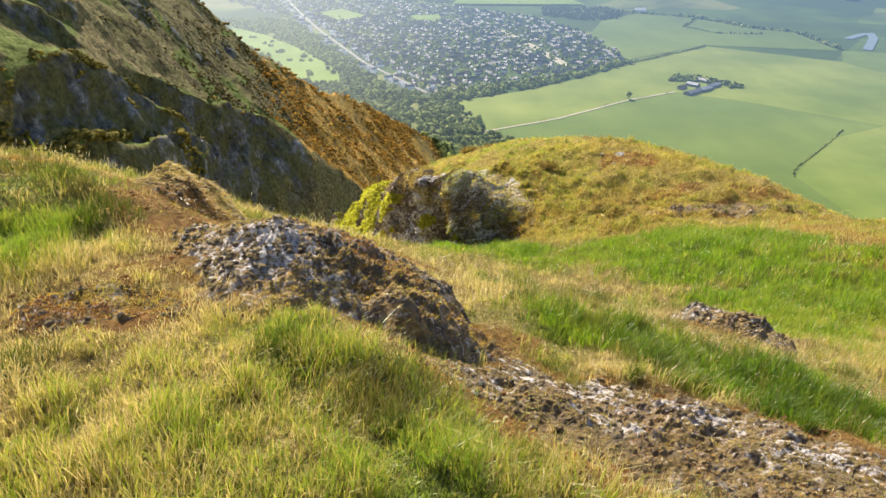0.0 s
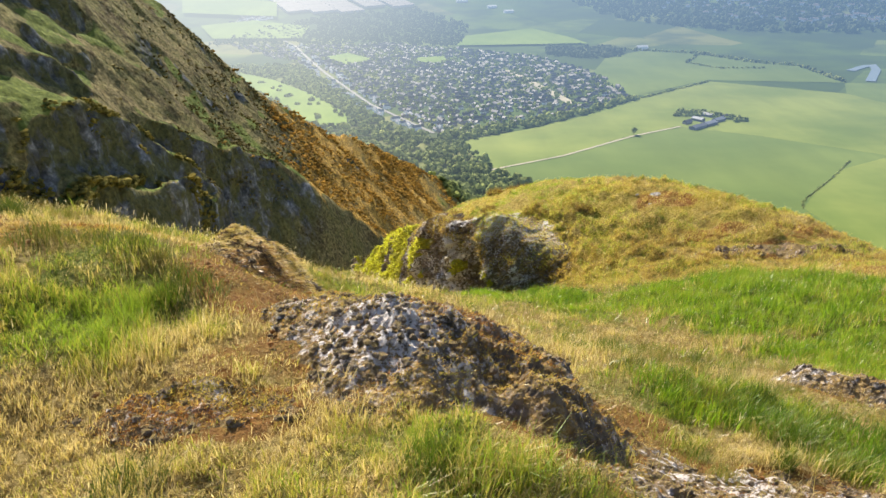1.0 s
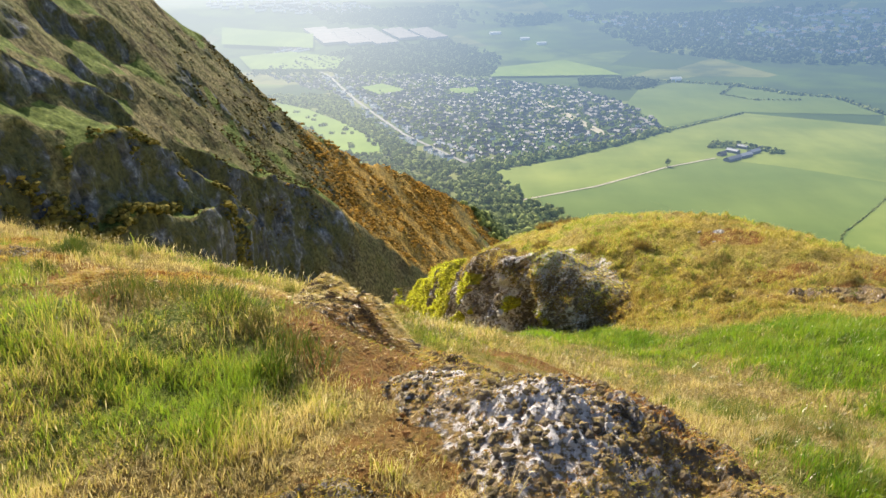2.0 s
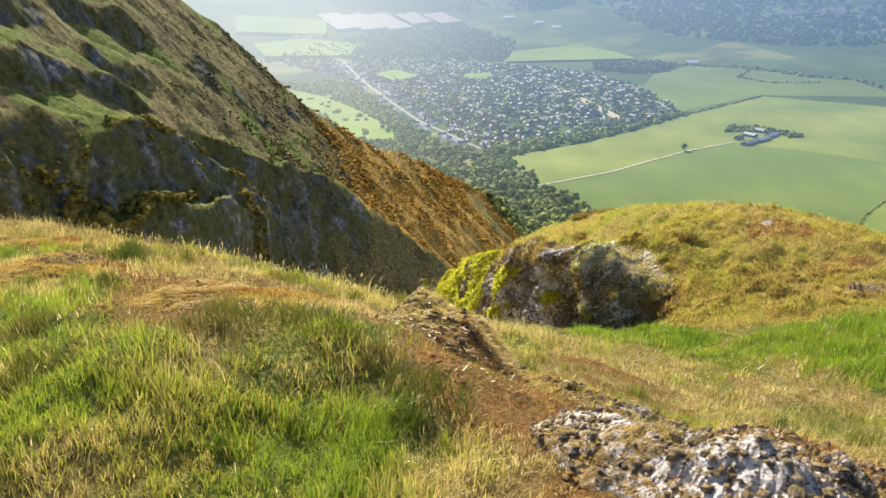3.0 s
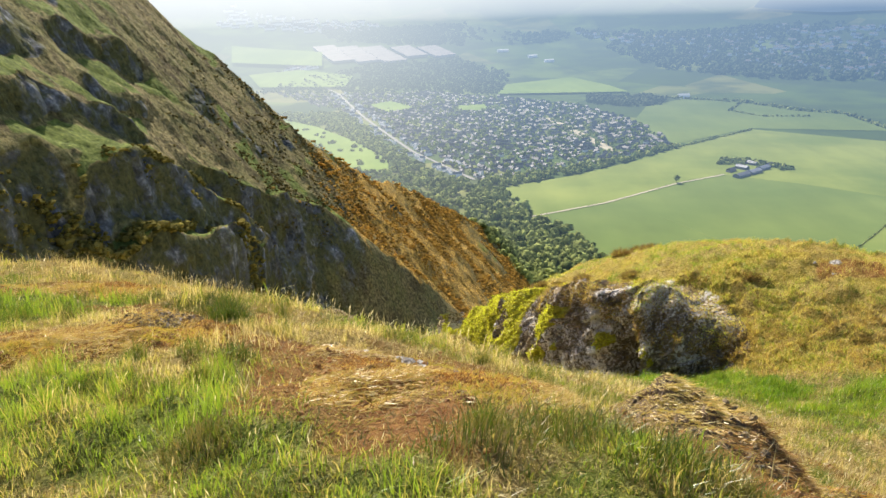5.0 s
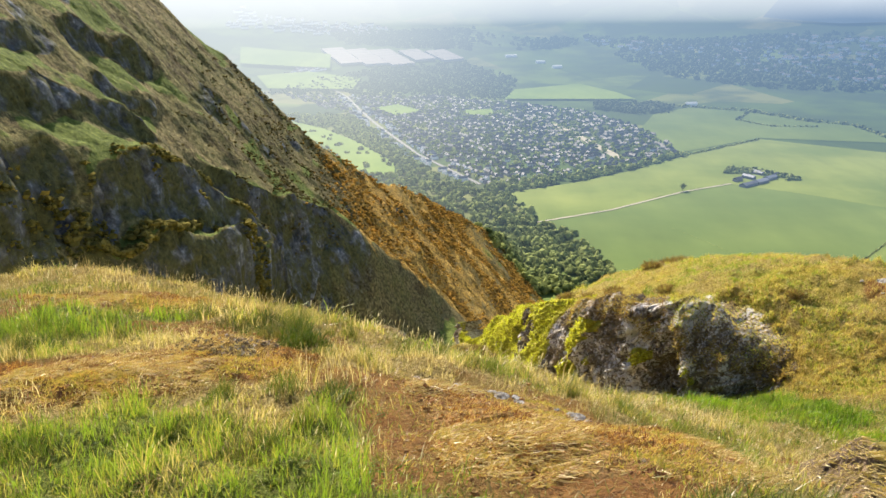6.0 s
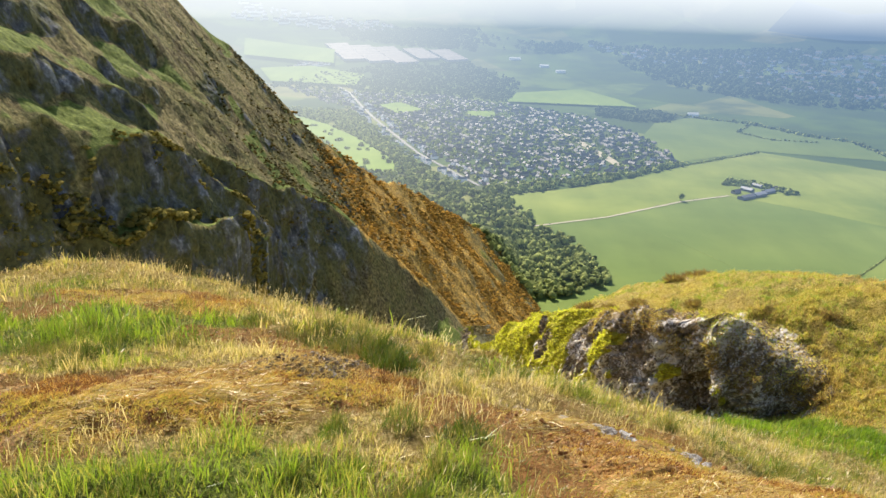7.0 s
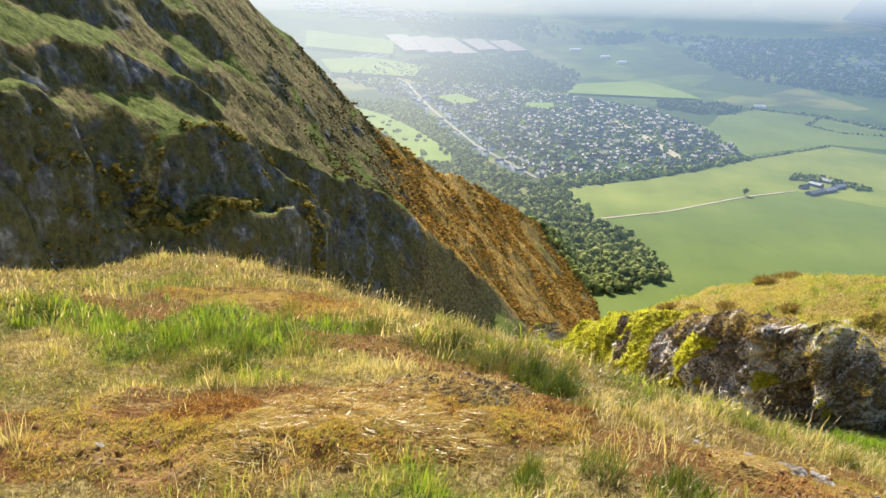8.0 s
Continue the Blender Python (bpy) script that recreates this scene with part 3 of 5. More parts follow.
def relief(x, y):
    """The small lumps of the turf."""
    e = np.hypot(x + 1, y - 9)
    bank = step(-0.1, 0.4, from_cliff(x, y)) * (1 - step(1.8, 3.0, from_cliff(x, y))) * step(0.8, 1.6, x) * (1 - step(4.5, 6, x))
    calm = 1 - step(14, 24, e)
    b = bare(x, y)
    top = step(0.1, 0.8, from_cliff(x, y))
    hump, gap = shards(x + 0.1 * wave(x, y, 0.3, 86), y, 0.34, 89)
    top = top * (1 + (0.5 + 0.5 * hump) * np.minimum(gap, 0.6))
    return calm * ((0.03 + 0.035 * (1 - b)) * rough(x, y, 0.55, 3, 81) + 0.02 * rough(x, y, 0.19, 2, 83) + 0.012 * b * rough(x, y, 0.09, 1, 85) + top * (0.06 * rough(x, y, 0.75, 3, 87) + 0.03 * rough(x, y, 0.22, 2, 88)) + (step(0.1, 0.8, from_cliff(x, y)) + 0.8 * bank) * 0.10 * (0.6 + 0.4 * hump) * np.minimum(gap, 0.5))


def surface(x, y):
    return ground_height(x, y) + relief(x, y)


def lines(lo, hi, gap, near_lo, near_hi, grow=1.06):
    """Grid lines: even between near_lo and near_hi, ever wider beyond."""
    mid = list(np.arange(near_lo, near_hi, gap))
    out, w = [], gap
    v = near_hi
    while v < hi:
        out.append(v)
        w *= grow
        v += w
    out.append(hi)
    back, w, v = [], gap, near_lo
    while v > lo:
        w *= grow
        v -= w
        back.append(max(v, lo))
    return np.array(back[::-1] + mid + out)


# ---- the ground ----
ground = sheet("ground", lines(-4000, 4000, 0.1, -11, 9), lines(-60, 4900, 0.1, 0.9, 19), surface, TURF, bare=bare, tone=tone, moss=mossy)
tagged(ground, "grassy mountain shoulder with straw turf, moss and bare peat", "ground", kind="structure")

# ---- the hill across the gully ----
gx, gy = np.meshgrid(np.concatenate([np.arange(-330, -150, 3.0), np.arange(-150, -30, 0.55), np.arange(-30, 90, 1.2)]), np.concatenate([np.arange(60, 340, 1.1), np.arange(340, 480, 1.6), np.arange(480, 1200, 3.0)]))
gz = hill_height(gx, gy)
smooth = hill_shape(gx, gy)
slope_x, slope_y = np.gradient(smooth, axis=1) / np.gradient(gx, axis=1), np.gradient(smooth, axis=0) / np.gradient(gy, axis=0)
steep = np.hypot(slope_x, slope_y)
# blocks and clefts stand out of the face where it is steep
face_run, bent = gy * 0.8 + gx * 0.6, 3.0 * rough(gy, gz, 14, 2, 65)
slab, joint = shards(face_run + bent, gz * 0.55 - bent, 9, 61)
block, seam = shards(face_run - 0.5 * bent, gz * 0.8, 3.2, 63)
chip, nick = shards(face_run + 0.3 * bent, gz, 1.4, 69)
rocky = step(1.55, 2.2, steep + 0.75 * rough(gx, gy, 13, 3, 68)) * (1 - 0.75 * step(-74, -60, gx + 6 * rough(gx, gy, 20, 2, 74)))
jut = (0.12 + 0.88 * rocky) * (1.7 * slab - 1.5 * np.exp(-joint / 0.10) + 0.9 * block - 0.7 * np.exp(-seam / 0.12) + 0.35 * chip + 0.7 * rough(face_run, gz, 3.0, 2, 67)) + 0.25 * rough(gx, gy, 3.0, 3, 70)
shelved = 1 - step(0.84, 1.12, steep + 0.3 * rough(gx, gy, 16, 3, 73))
# The spur's unlit wall is painted darker by leaving out the gorse colour.
gorsy = step(60, 175, gy + 2.6 * gx + 60 * rough(gx, gy, 45, 3, 12)) * (1 - 0.85 * step(-2, 10, np.interp(gx, [p[0] for p in SPUR], [p[1] for p in SPUR]) - gy + 8 * rough(gx, gy, 14, 2, 19)) * step(-100, -90, gx)) * (1 - 0.55 * step(500, 760, gy + 90 * rough(gx, gy, 60, 3, 17)))
hillside = gridded("hillside", np.stack([gx + 0.55 * jut, gy - 0.45 * jut, gz + 0.15 * jut], -1), HILL, rocky=rocky.ravel(), stone_tone=(0.5 + 0.28 * block + 0.2 * slab).ravel(), shelved=shelved.ravel(), gorsy=gorsy.ravel())
tagged(hillside, "steep heathery hillside with dark crags and gorse", "hillside", kind="structure")

# ---- the valley ----
az, far = np.meshgrid(np.radians(np.linspace(-62, 62, 260)), np.concatenate([np.arange(700, 2400, 40), np.arange(2400, 4901, 50)]))
vx, vy = far * np.sin(az), far * np.cos(az)
valley = gridded("valley_floor", np.stack([vx, vy, plain(vx, vy)], -1), FAR_GROUND)
tagged(valley, "flat hazy valley floor of fields far below", "valley", kind="structure")


def inside(px, py, outline):
    hit = np.zeros(np.shape(px), bool)
    for (ax, ay), (bx, by) in zip(outline, outline[1:] + outline[:1]):
        cross = (ay > py) != (by > py)
        hit ^= cross & (px < (bx - ax) * (py - ay) / (by - ay + 1e-9) + ax)
    return hit


def scattered(outline, count):
    xs, ys = [p[0] for p in outline], [p[1] for p in outline]
    px, py = rng.uniform(min(xs), max(xs), count * 4), rng.uniform(min(ys), max(ys), count * 4)
    keep = inside(px, py, outline)
    return px[keep][:count], py[keep][:count]


def field(outline, material, label, lift=0.6):
    bm = bmesh.new()
    bm.faces.new([bm.verts.new((x, y, 0)) for x, y in outline])
    bmesh.ops.triangulate(bm, faces=bm.faces[:])
    bmesh.ops.subdivide_edges(bm, edges=bm.edges[:], cuts=5, use_grid_fill=True)
    for v in bm.verts:
        v.co.z = float(plain(v.co.x, v.co.y)) + lift
    bmesh.ops.recalc_face_normals(bm, faces=bm.faces[:])
    me = bpy.data.meshes.new("field")
    bm.to_mesh(me)
    bm.free()
    me.materials.append(material)
    tagged(new("field", me), label, "field", "fields of the valley", "structure")


def ribbon(name, way, width, material, label, category, lift=1.2):
    pts = []
    for (ax, ay), (bx, by) in zip(way, way[1:]):
        steps = max(2, int(math.hypot(bx - ax, by - ay) / 30))
        pts += [(ax + (bx - ax) * k / steps, ay + (by - ay) * k / steps) for k in range(steps)]
    pts = np.array(pts + [way[-1]], float)
    along = np.gradient(pts, axis=0)
    along /= np.linalg.norm(along, axis=1)[:, None]
    side = np.stack([-along[:, 1], along[:, 0]], -1) * width / 2
    both = np.stack([pts - side, pts + side], 1)
    z = plain(both[..., 0], both[..., 1]) + lift
    tagged(gridded(name, np.concatenate([both, z[..., None]], -1), material), label, category, kind="structure")


ICO_V = np.array(list(dict.fromkeys(
    p for a in (-1, 1) for b in (-1.618, 1.618) for p in ((0, a, b), (a, b, 0), (b, 0, a)))), float)
ICO_V /= np.linalg.norm(ICO_V[0])
ICO_F = np.array([(i, j, k) for i in range(12) for j in range(i + 1, 12) for k in range(j + 1, 12)
                  if max(np.linalg.norm(ICO_V[i] - ICO_V[j]), np.linalg.norm(ICO_V[j] - ICO_V[k]), np.linalg.norm(ICO_V[i] - ICO_V[k])) < 1.1])
ICO_F = np.array([f if np.dot(np.cross(ICO_V[f[1]] - ICO_V[f[0]], ICO_V[f[2]] - ICO_V[f[0]]), ICO_V[f[0]]) > 0 else f[::-1] for f in ICO_F])


def clumps(name, px, py, pz, size, material, label, category, each=4, squat=0.9, spread=0.6, ragged=0.28):
    """Ragged leaf clumps, several to a plant, as one mesh."""
    n = len(px)
    c = np.repeat(np.stack([px, py, pz], -1), each, 0)
    s = np.repeat(np.broadcast_to(size, (n,)), each)
    off = rng.normal(0, 1, (n * each, 3))
    off /= np.linalg.norm(off, axis=1)[:, None]
    off[:, 2] = np.abs(off[:, 2]) * 0.9
    c = c + off * (s * spread)[:, None] + np.array([0, 0, 1.0]) * (s * 0.5)[:, None]
    r = s * rng.uniform(0.45, 0.8, n * each) * (1.25 - 0.1 * each if each < 5 else 0.72)
    v = ICO_V[None] * (1 + rng.normal(0, ragged, (n * each, 12, 1))) * r[:, None, None] * np.array([1, 1, squat])
    v = v + c[:, None]
    f = ICO_F[None] + (np.arange(n * each) * 12)[:, None, None]
    me = raw_mesh(name, v.reshape(-1, 3), f.ravel(), np.full(f.shape[0] * 20, 3), smooth=False)
    me.materials.append(material)
    return tagged(new(name, me), label, category, kind="stuff")


# pastures, by their corners on the plain
field([(9, 1333), (153, 1424), (281, 1533), (422, 1687), (652, 1891), (900, 1700), (1000, 1350), (720, 1180), (560, 1330), (442, 1415), (336, 1349), (189, 1223), (61, 1147)], FIELD_BRIGHT, "bright green pasture beside the wood")
field([(61, 1147), (189, 1223), (336, 1349), (442, 1415), (560, 1330), (720, 1180), (603, 1113), (514, 1007), (468, 939), (480, 780), (300, 760), (-60, 720), (-60, 1010), (20, 1080)], FIELD_DEEP, "deep green pasture below the farm track", 0.5)
field([(603, 1113), (1000, 1350), (1100, 1000), (900, 760), (480, 780), (468, 939), (514, 1007)], FIELD_BRIGHT, "smooth green pasture beyond a hedge", 0.7)
field([(418, 1720), (652, 1905), (960, 1830), (958, 2089), (763, 2333), (606, 2423), (470, 2300), (390, 2060)], FIELD_DEEP, "long green field behind the village", 0.9)
field([(24, 2593), (463, 2571), (420, 2720), (310, 2921), (60, 2800)], FIELD_PALE, "pale green field", 6)
field([(-993, 3073), (-810, 3195), (-555, 3050), (-544, 2796), (-867, 2799)], FIELD_PALE, "sunlit pale green field", 9)
field([(-1261, 3692), (-791, 3582), (-725, 3255), (-1144, 3321)], FIELD_PALE, "sunlit far green field", 14)
field([(-402, 2425), (-337, 2506), (-239, 2369), (-326, 2275)], FIELD_PALE, "village playing field", 3)
field([(-122, 2384), (-14, 2401), (-14, 2279), (-100, 2290)], FIELD_PALE, "small village green", 3)
field([(-620, 2190), (-480, 2040), (-335, 1813), (-225, 1590), (-210, 1470), (-300, 1500), (-400, 1720), (-560, 1990)], FIELD_PALE, "sloping green fairway among trees", 3)
field([(1000, 1350), (900, 1700), (960, 1830), (1500, 1700), (1500, 1200)], FIELD_DEEP, "wide green field", 0.8)

ribbon("road", [(-1050, 3560), (-891, 3324), (-542, 2675), (-361, 2159), (-183, 1691), (-34, 1403)], 8, ASPHALT, "pale main road through the village", "road")
ribbon("track", [(163, 2129), (226, 1855), (271, 1651)], 22, TRACK, "broad pale track between the houses", "track")
ribbon("track", [(61, 1147), (189, 1223), (336, 1349), (442, 1415)], 5, TRACK, "narrow farm track across the pasture", "track")
ribbon("river", [(1051, 1988), (1110, 2040), (1150, 2066), (1120, 1990), (1026, 1838)], 22, WATER, "narrow bend of a shining river", "river", 2.0)
ribbon("firth", [(1500, 4330), (1760, 4100), (2400, 3950), (3000, 3900)], 330, WATER, "pale sheet of water far off", "water", 12)


# ---- woods, hedges and gorse ----
MAIN_ROAD = [(-1050, 3560), (-891, 3324), (-542, 2675), (-361, 2159), (-183, 1691), (-34, 1403)]
BROAD_TRACK = [(163, 2129), (226, 1855), (271, 1651)]
OPEN = [[(-620, 2190), (-480, 2040), (-335, 1813), (-225, 1590), (-210, 1470), (-300, 1500), (-400, 1720), (-560, 1990)], [(-402, 2425), (-337, 2506), (-239, 2369), (-326, 2275)], [(-122, 2384), (-14, 2401), (-14, 2279), (-100, 2290)]]


def from_way(x, y, way):
    best = np.full(np.shape(x), 1e9)
    for (ax, ay), (bx, by) in zip(way, way[1:]):
        dx, dy = bx - ax, by - ay
        t = np.clip(((x - ax) * dx + (y - ay) * dy) / (dx * dx + dy * dy), 0, 1)
        best = np.minimum(best, np.hypot(x - ax - t * dx, y - ay - t * dy))
    return best


def grown(outline, count, size, material, name, label, category, each, spread=0.6, gaps=False):
    px, py = scattered(outline, count)
    if gaps:
        keep = rough(px, py, 420, 3, 71) + rng.normal(0, 0.3, len(px)) > -0.15
        px, py = px[keep], py[keep]
    open_ground = from_way(px, py, MAIN_ROAD) > 15
    for fairway in OPEN:
        open_ground &= ~inside(px, py, fairway) | (rng.uniform(0, 1, len(px)) < 0.06)
    px, py = px[open_ground], py[open_ground]
    s = size * rng.uniform(0.7, 1.3, len(px))
    z = np.maximum(plain(px, py), hill_height(px, py) * (np.hypot(px, py) < 1200) + PLAIN * (np.hypot(px, py) >= 1200))
    return clumps(name, px, py, z, s, material, label, category, each, 1.0, spread)


grown([(-700, 2300), (-640, 2136), (-470, 1800), (-420, 1671), (-300, 1469), (-190, 1275), (-80, 1114), (-60, 900), (-20, 800), (60, 830), (150, 905), (140, 985), (105, 1080), (87, 1129), (19, 1311), (-33, 1380), (-114, 1457), (-236, 1697), (-440, 2260)],
      1500, 7.5, WOOD, "foot_wood", "dense broadleaf wood along the foot of the hill", "wood", 7)
grown([(-33, 1375), (9, 1333), (153, 1430), (281, 1540), (422, 1690), (415, 1712), (270, 1560), (110, 1460), (-12, 1400)],
      330, 7.0, WOOD, "shelter_belt", "dark belt of trees along the village edge", "trees", 6)
grown([(-60, 900), (-20, 800), (60, 830), (150, 905), (140, 985), (105, 1080), (20, 1140), (-60, 1080)], 330, 6.5, WOOD, "foot_wood", "full green trees at the near end of the wood", "wood", 6)
VILLAGE = [(-775, 2697), (-521, 2671), (-197, 2689), (42, 2530), (270, 2373), (386, 2046), (418, 1720), (234, 1545), (110, 1455), (-12, 1400), (-68, 1440), (-217, 1763), (-412, 2265)]
grown(VILLAGE, 1500, 5.4, WOOD, "village_trees", "dark garden trees among the houses", "trees", 3)
grown([(-560, 2300), (-300, 1700), (-240, 1560), (-130, 1480), (-225, 1770), (-440, 2280)], 260, 6.5, WOOD, "fairway_trees", "scattered trees on the sloping green", "trees", 5)
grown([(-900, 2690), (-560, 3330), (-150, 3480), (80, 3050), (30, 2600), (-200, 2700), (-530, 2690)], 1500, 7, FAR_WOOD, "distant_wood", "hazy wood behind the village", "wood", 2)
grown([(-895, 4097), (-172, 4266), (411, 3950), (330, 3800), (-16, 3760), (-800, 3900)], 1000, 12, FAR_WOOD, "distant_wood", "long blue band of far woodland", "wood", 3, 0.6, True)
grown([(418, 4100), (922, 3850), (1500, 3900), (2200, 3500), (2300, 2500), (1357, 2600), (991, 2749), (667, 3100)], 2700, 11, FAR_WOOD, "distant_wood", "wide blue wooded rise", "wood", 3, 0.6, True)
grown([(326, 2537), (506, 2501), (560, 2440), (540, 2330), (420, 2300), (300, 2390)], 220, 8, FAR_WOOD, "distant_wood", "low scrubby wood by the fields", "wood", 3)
grown([(455, 1500), (480, 1560), (560, 1500), (585, 1450), (560, 1440), (520, 1500)], 110, 5, WOOD, "farm_trees", "dark trees round the farm", "trees", 6)


def hedge(way, gap, size, label):
    pts = []
    for (ax, ay), (bx, by) in zip(way, way[1:]):
        k = max(2, int(math.hypot(bx - ax, by - ay) / gap))
        pts += [(ax + (bx - ax) * (i + rng.uniform(-0.4, 0.4)) / k, ay + (by - ay) * (i + rng.uniform(-0.4, 0.4)) / k) for i in range(k)]
    p = np.array(pts)
    clumps("hedge", p[:, 0], p[:, 1], plain(p[:, 0], p[:, 1]), size * rng.uniform(0.6, 1.3, len(p)), WOOD, label, "hedge", 2)


hedge([(422, 1687), (540, 1790), (652, 1891)], 5, 3.2, "dark field hedge running from the village")
hedge([(61, 1150), (189, 1227), (336, 1353), (442, 1419)], 9, 1.3, "thin low hedge along the farm track")
hedge([(263, 1135), (300, 1060), (337, 981)], 1.6, 0.55, "thin broken hedge")
hedge([(468, 939), (478, 965), (514, 1007), (560, 1060), (603, 1113), (640, 1160)], 3, 1.7, "dark hedge along a ditch")
hedge([(506, 2501), (606, 2423), (763, 2333), (864, 2156), (958, 2089), (961, 1830)], 8, 6, "long dark hedgerow")
hedge([(763, 2333), (680, 2180), (740, 2080), (860, 2060)], 8, 4, "curved hedge round a field")
hedge([(-810, 3195), (-700, 3000), (-555, 3050)], 12, 7, "hazy row of trees")

hx, hy = rng.uniform(-150, 70, 90000), rng.uniform(180, 1010, 90000)
keep = rng.uniform(0, 1, 90000) < step(50, 170, hy + 2.6 * hx + 60 * rough(hx, hy, 45, 3, 12)) * np.clip(0.45 + 1.2 * rough(hx, hy, 22, 3, 15), 0, 1)
keep &= (hill_height(hx, hy) > PLAIN) & (hy > np.interp(hx, [p[0] for p in SPUR], [p[1] for p in SPUR]) - rng.exponential(5, len(hx)))
hx, hy = hx[keep][:17000], hy[keep][:17000]
clumps("gorse", hx, hy, hill_height(hx, hy) - 0.5, rng.uniform(0.3, 1.0, len(hx)) * (1 + 0.0012 * hy), GORSE, "orange-brown gorse covering the spur", "gorse", 2, 0.6, 1.0, 0.4)
# darker bushes on the dome and golden scrub along the lips of the crags
hx, hy = rng.uniform(-140, -70, 30000), rng.uniform(230, 400, 30000)
keep = rng.uniform(0, 1, 30000) < np.clip(step(-60, 90, hy + 2.6 * hx) * (0.3 + 0.7 * rough(hx, hy, 9, 3, 14)), 0, 0.8)
hx, hy = hx[keep][:1900], hy[keep][:1900]
clumps("hill_scrub", hx, hy, hill_height(hx, hy) - 0.4, rng.uniform(0.25, 0.85, len(hx)), SCRUB, "dark scrub and bracken on the dome", "scrub", 2, 0.7, 0.9, 0.4)
for k, dense, reach in ((1, 0.15, 3.0), (2, 0.3, 2.5), (3, 0.8, 4.5), (4, 1.6, 7.0), (5, 1.3, 6.0), (6, 1.3, 6.0)):
    way = SHELVES[k][0]
    ys = [p[1] for p in way]
    hy = rng.uniform(ys[0], ys[-1], int(14 * (ys[-1] - ys[0]) * dense))
    hx = np.interp(hy, ys, [p[0] for p in way]) + 0.62 * SHELVES[k][2] - reach * rng.uniform(-0.25, 1, len(hy)) ** 2 + 0.4
    keep = rough(hx, hy, 9, 2, 16 + k) > -0.1
    hx, hy = hx[keep], hy[keep]
    clumps("ledge_scrub", hx, hy, hill_height(hx, hy) - 0.2, rng.uniform(0.3, 0.9, len(hx)) * (1.5 if k > 3 else 1.0), LEDGE, "golden green scrub along the lip of a crag", "scrub", 2, 0.75, 0.9, 0.4)


# ---- village, farm and stores ----
def block(bm, x0, y0, z0, x1, y1, z1):
    bmesh.ops.create_cube(bm, size=1, matrix=Matrix.Translation(((x0 + x1) / 2, (y0 + y1) / 2, (z0 + z1) / 2)) @ Matrix.Diagonal((x1 - x0, y1 - y0, z1 - z0, 1)))


def gable(bm, long, deep, eaves, ridge, over):
    a, b = long / 2 + over, deep / 2 + over
    low = [bm.verts.new(p) for p in ((-a, -b, eaves - 0.3), (a, -b, eaves - 0.3), (a, b, eaves - 0.3), (-a, b, eaves - 0.3))]
    top = [bm.verts.new(p) for p in ((-a, 0, ridge), (a, 0, ridge))]
    for f in ((low[0], low[1], top[1], top[0]), (low[2], low[3], top[0], top[1]), (low[1], low[2], top[1]), (low[3], low[0], top[0]), (low[3], low[2], low[1], low[0])):
        bm.faces.new(f)


def building(name, long, deep, eaves, ridge, wall, roof, label, category, group, chimney=True, windows=4):
    ob = thing(name, pose(0, 0, -900), label, category, group)
    bm = bmesh.new()
    block(bm, -long / 2, -deep / 2, -1, long / 2, deep / 2, eaves)
    walls = part("wall", bm, wall, ob)
    for k in range(windows):
        bm = bmesh.new()
        x = -long / 2 + long * (k + 0.5) / windows
        block(bm, x - 0.6, -deep / 2 - 0.08, eaves * 0.35, x + 0.6, -deep / 2 + 0.1, eaves * 0.35 + 1.3)
        part("window", bm, ROOF, walls)
    bm = bmesh.new()
    gable(bm, long, deep, eaves, ridge, 0.5)
    top = part("roof", bm, roof, ob)
    if chimney:
        bm = bmesh.new()
        block(bm, long / 2 - 1.6, -0.5, ridge - 1.2, long / 2 - 0.6, 0.5, ridge + 1.1)
        part("chimney", bm, wall, top)
    return ob


def ground_pose(x, y, turn, lift=0.0):
    return pose(x, y, float(plain(x, y)) + lift, 0, 0, turn)


semi = building("house", 9, 7, 4.2, 7.0, HARL, ROOF, "pale harled village house with a slate roof", "house", "village houses")
terrace = building("house", 19, 7.5, 5.6, 9.4, HARL, ROOF, "long pale terrace with a slate roof", "house", "village houses", True, 7)
villa = building("house", 10, 8, 4.6, 7.8, WHITE, ROOF, "white village house with a slate roof", "house", "village houses")


def street_turn(x, y):
    return -62.0 if x < 60 else 38.0


px, py = scattered(VILLAGE, 2600)
clear = (from_way(px, py, MAIN_ROAD) > 16) & (from_way(px, py, BROAD_TRACK) > 20)
for outline in OPEN:
    clear &= ~inside(px, py, outline)
taken = set()
spots = []
for x, y in zip(px[clear], py[clear]):
    a = radians(street_turn(x, y))
    u, v = x * math.cos(a) + y * math.sin(a), -x * math.sin(a) + y * math.cos(a)
    cell = (round(u / 15), round(v / 23), x < 60)
    if cell in taken:
        continue
    taken.add(cell)
    u, v = cell[0] * 15 + rng.uniform(-3, 3), cell[1] * 23 + rng.uniform(-4, 4)
    spots.append((u * math.cos(a) - v * math.sin(a), u * math.sin(a) + v * math.cos(a)))
spots.sort(key=lambda p: math.hypot(*p))
firsts = [semi, semi, semi, semi, villa, semi, semi, terrace]
for k, (x, y) in enumerate(spots[:260]):
    turn = street_turn(x, y) + rng.choice([0, 90]) + rng.uniform(-6, 6)
    kind = firsts[int(rng.integers(0, 8))]
    copy_thing(kind, ground_pose(x, y, turn))
for ob, spot in ((semi, (-60, 1470)), (terrace, (-20, 1500)), (villa, (40, 1490))):
    ob.matrix_basis = ground_pose(*spot, -62)


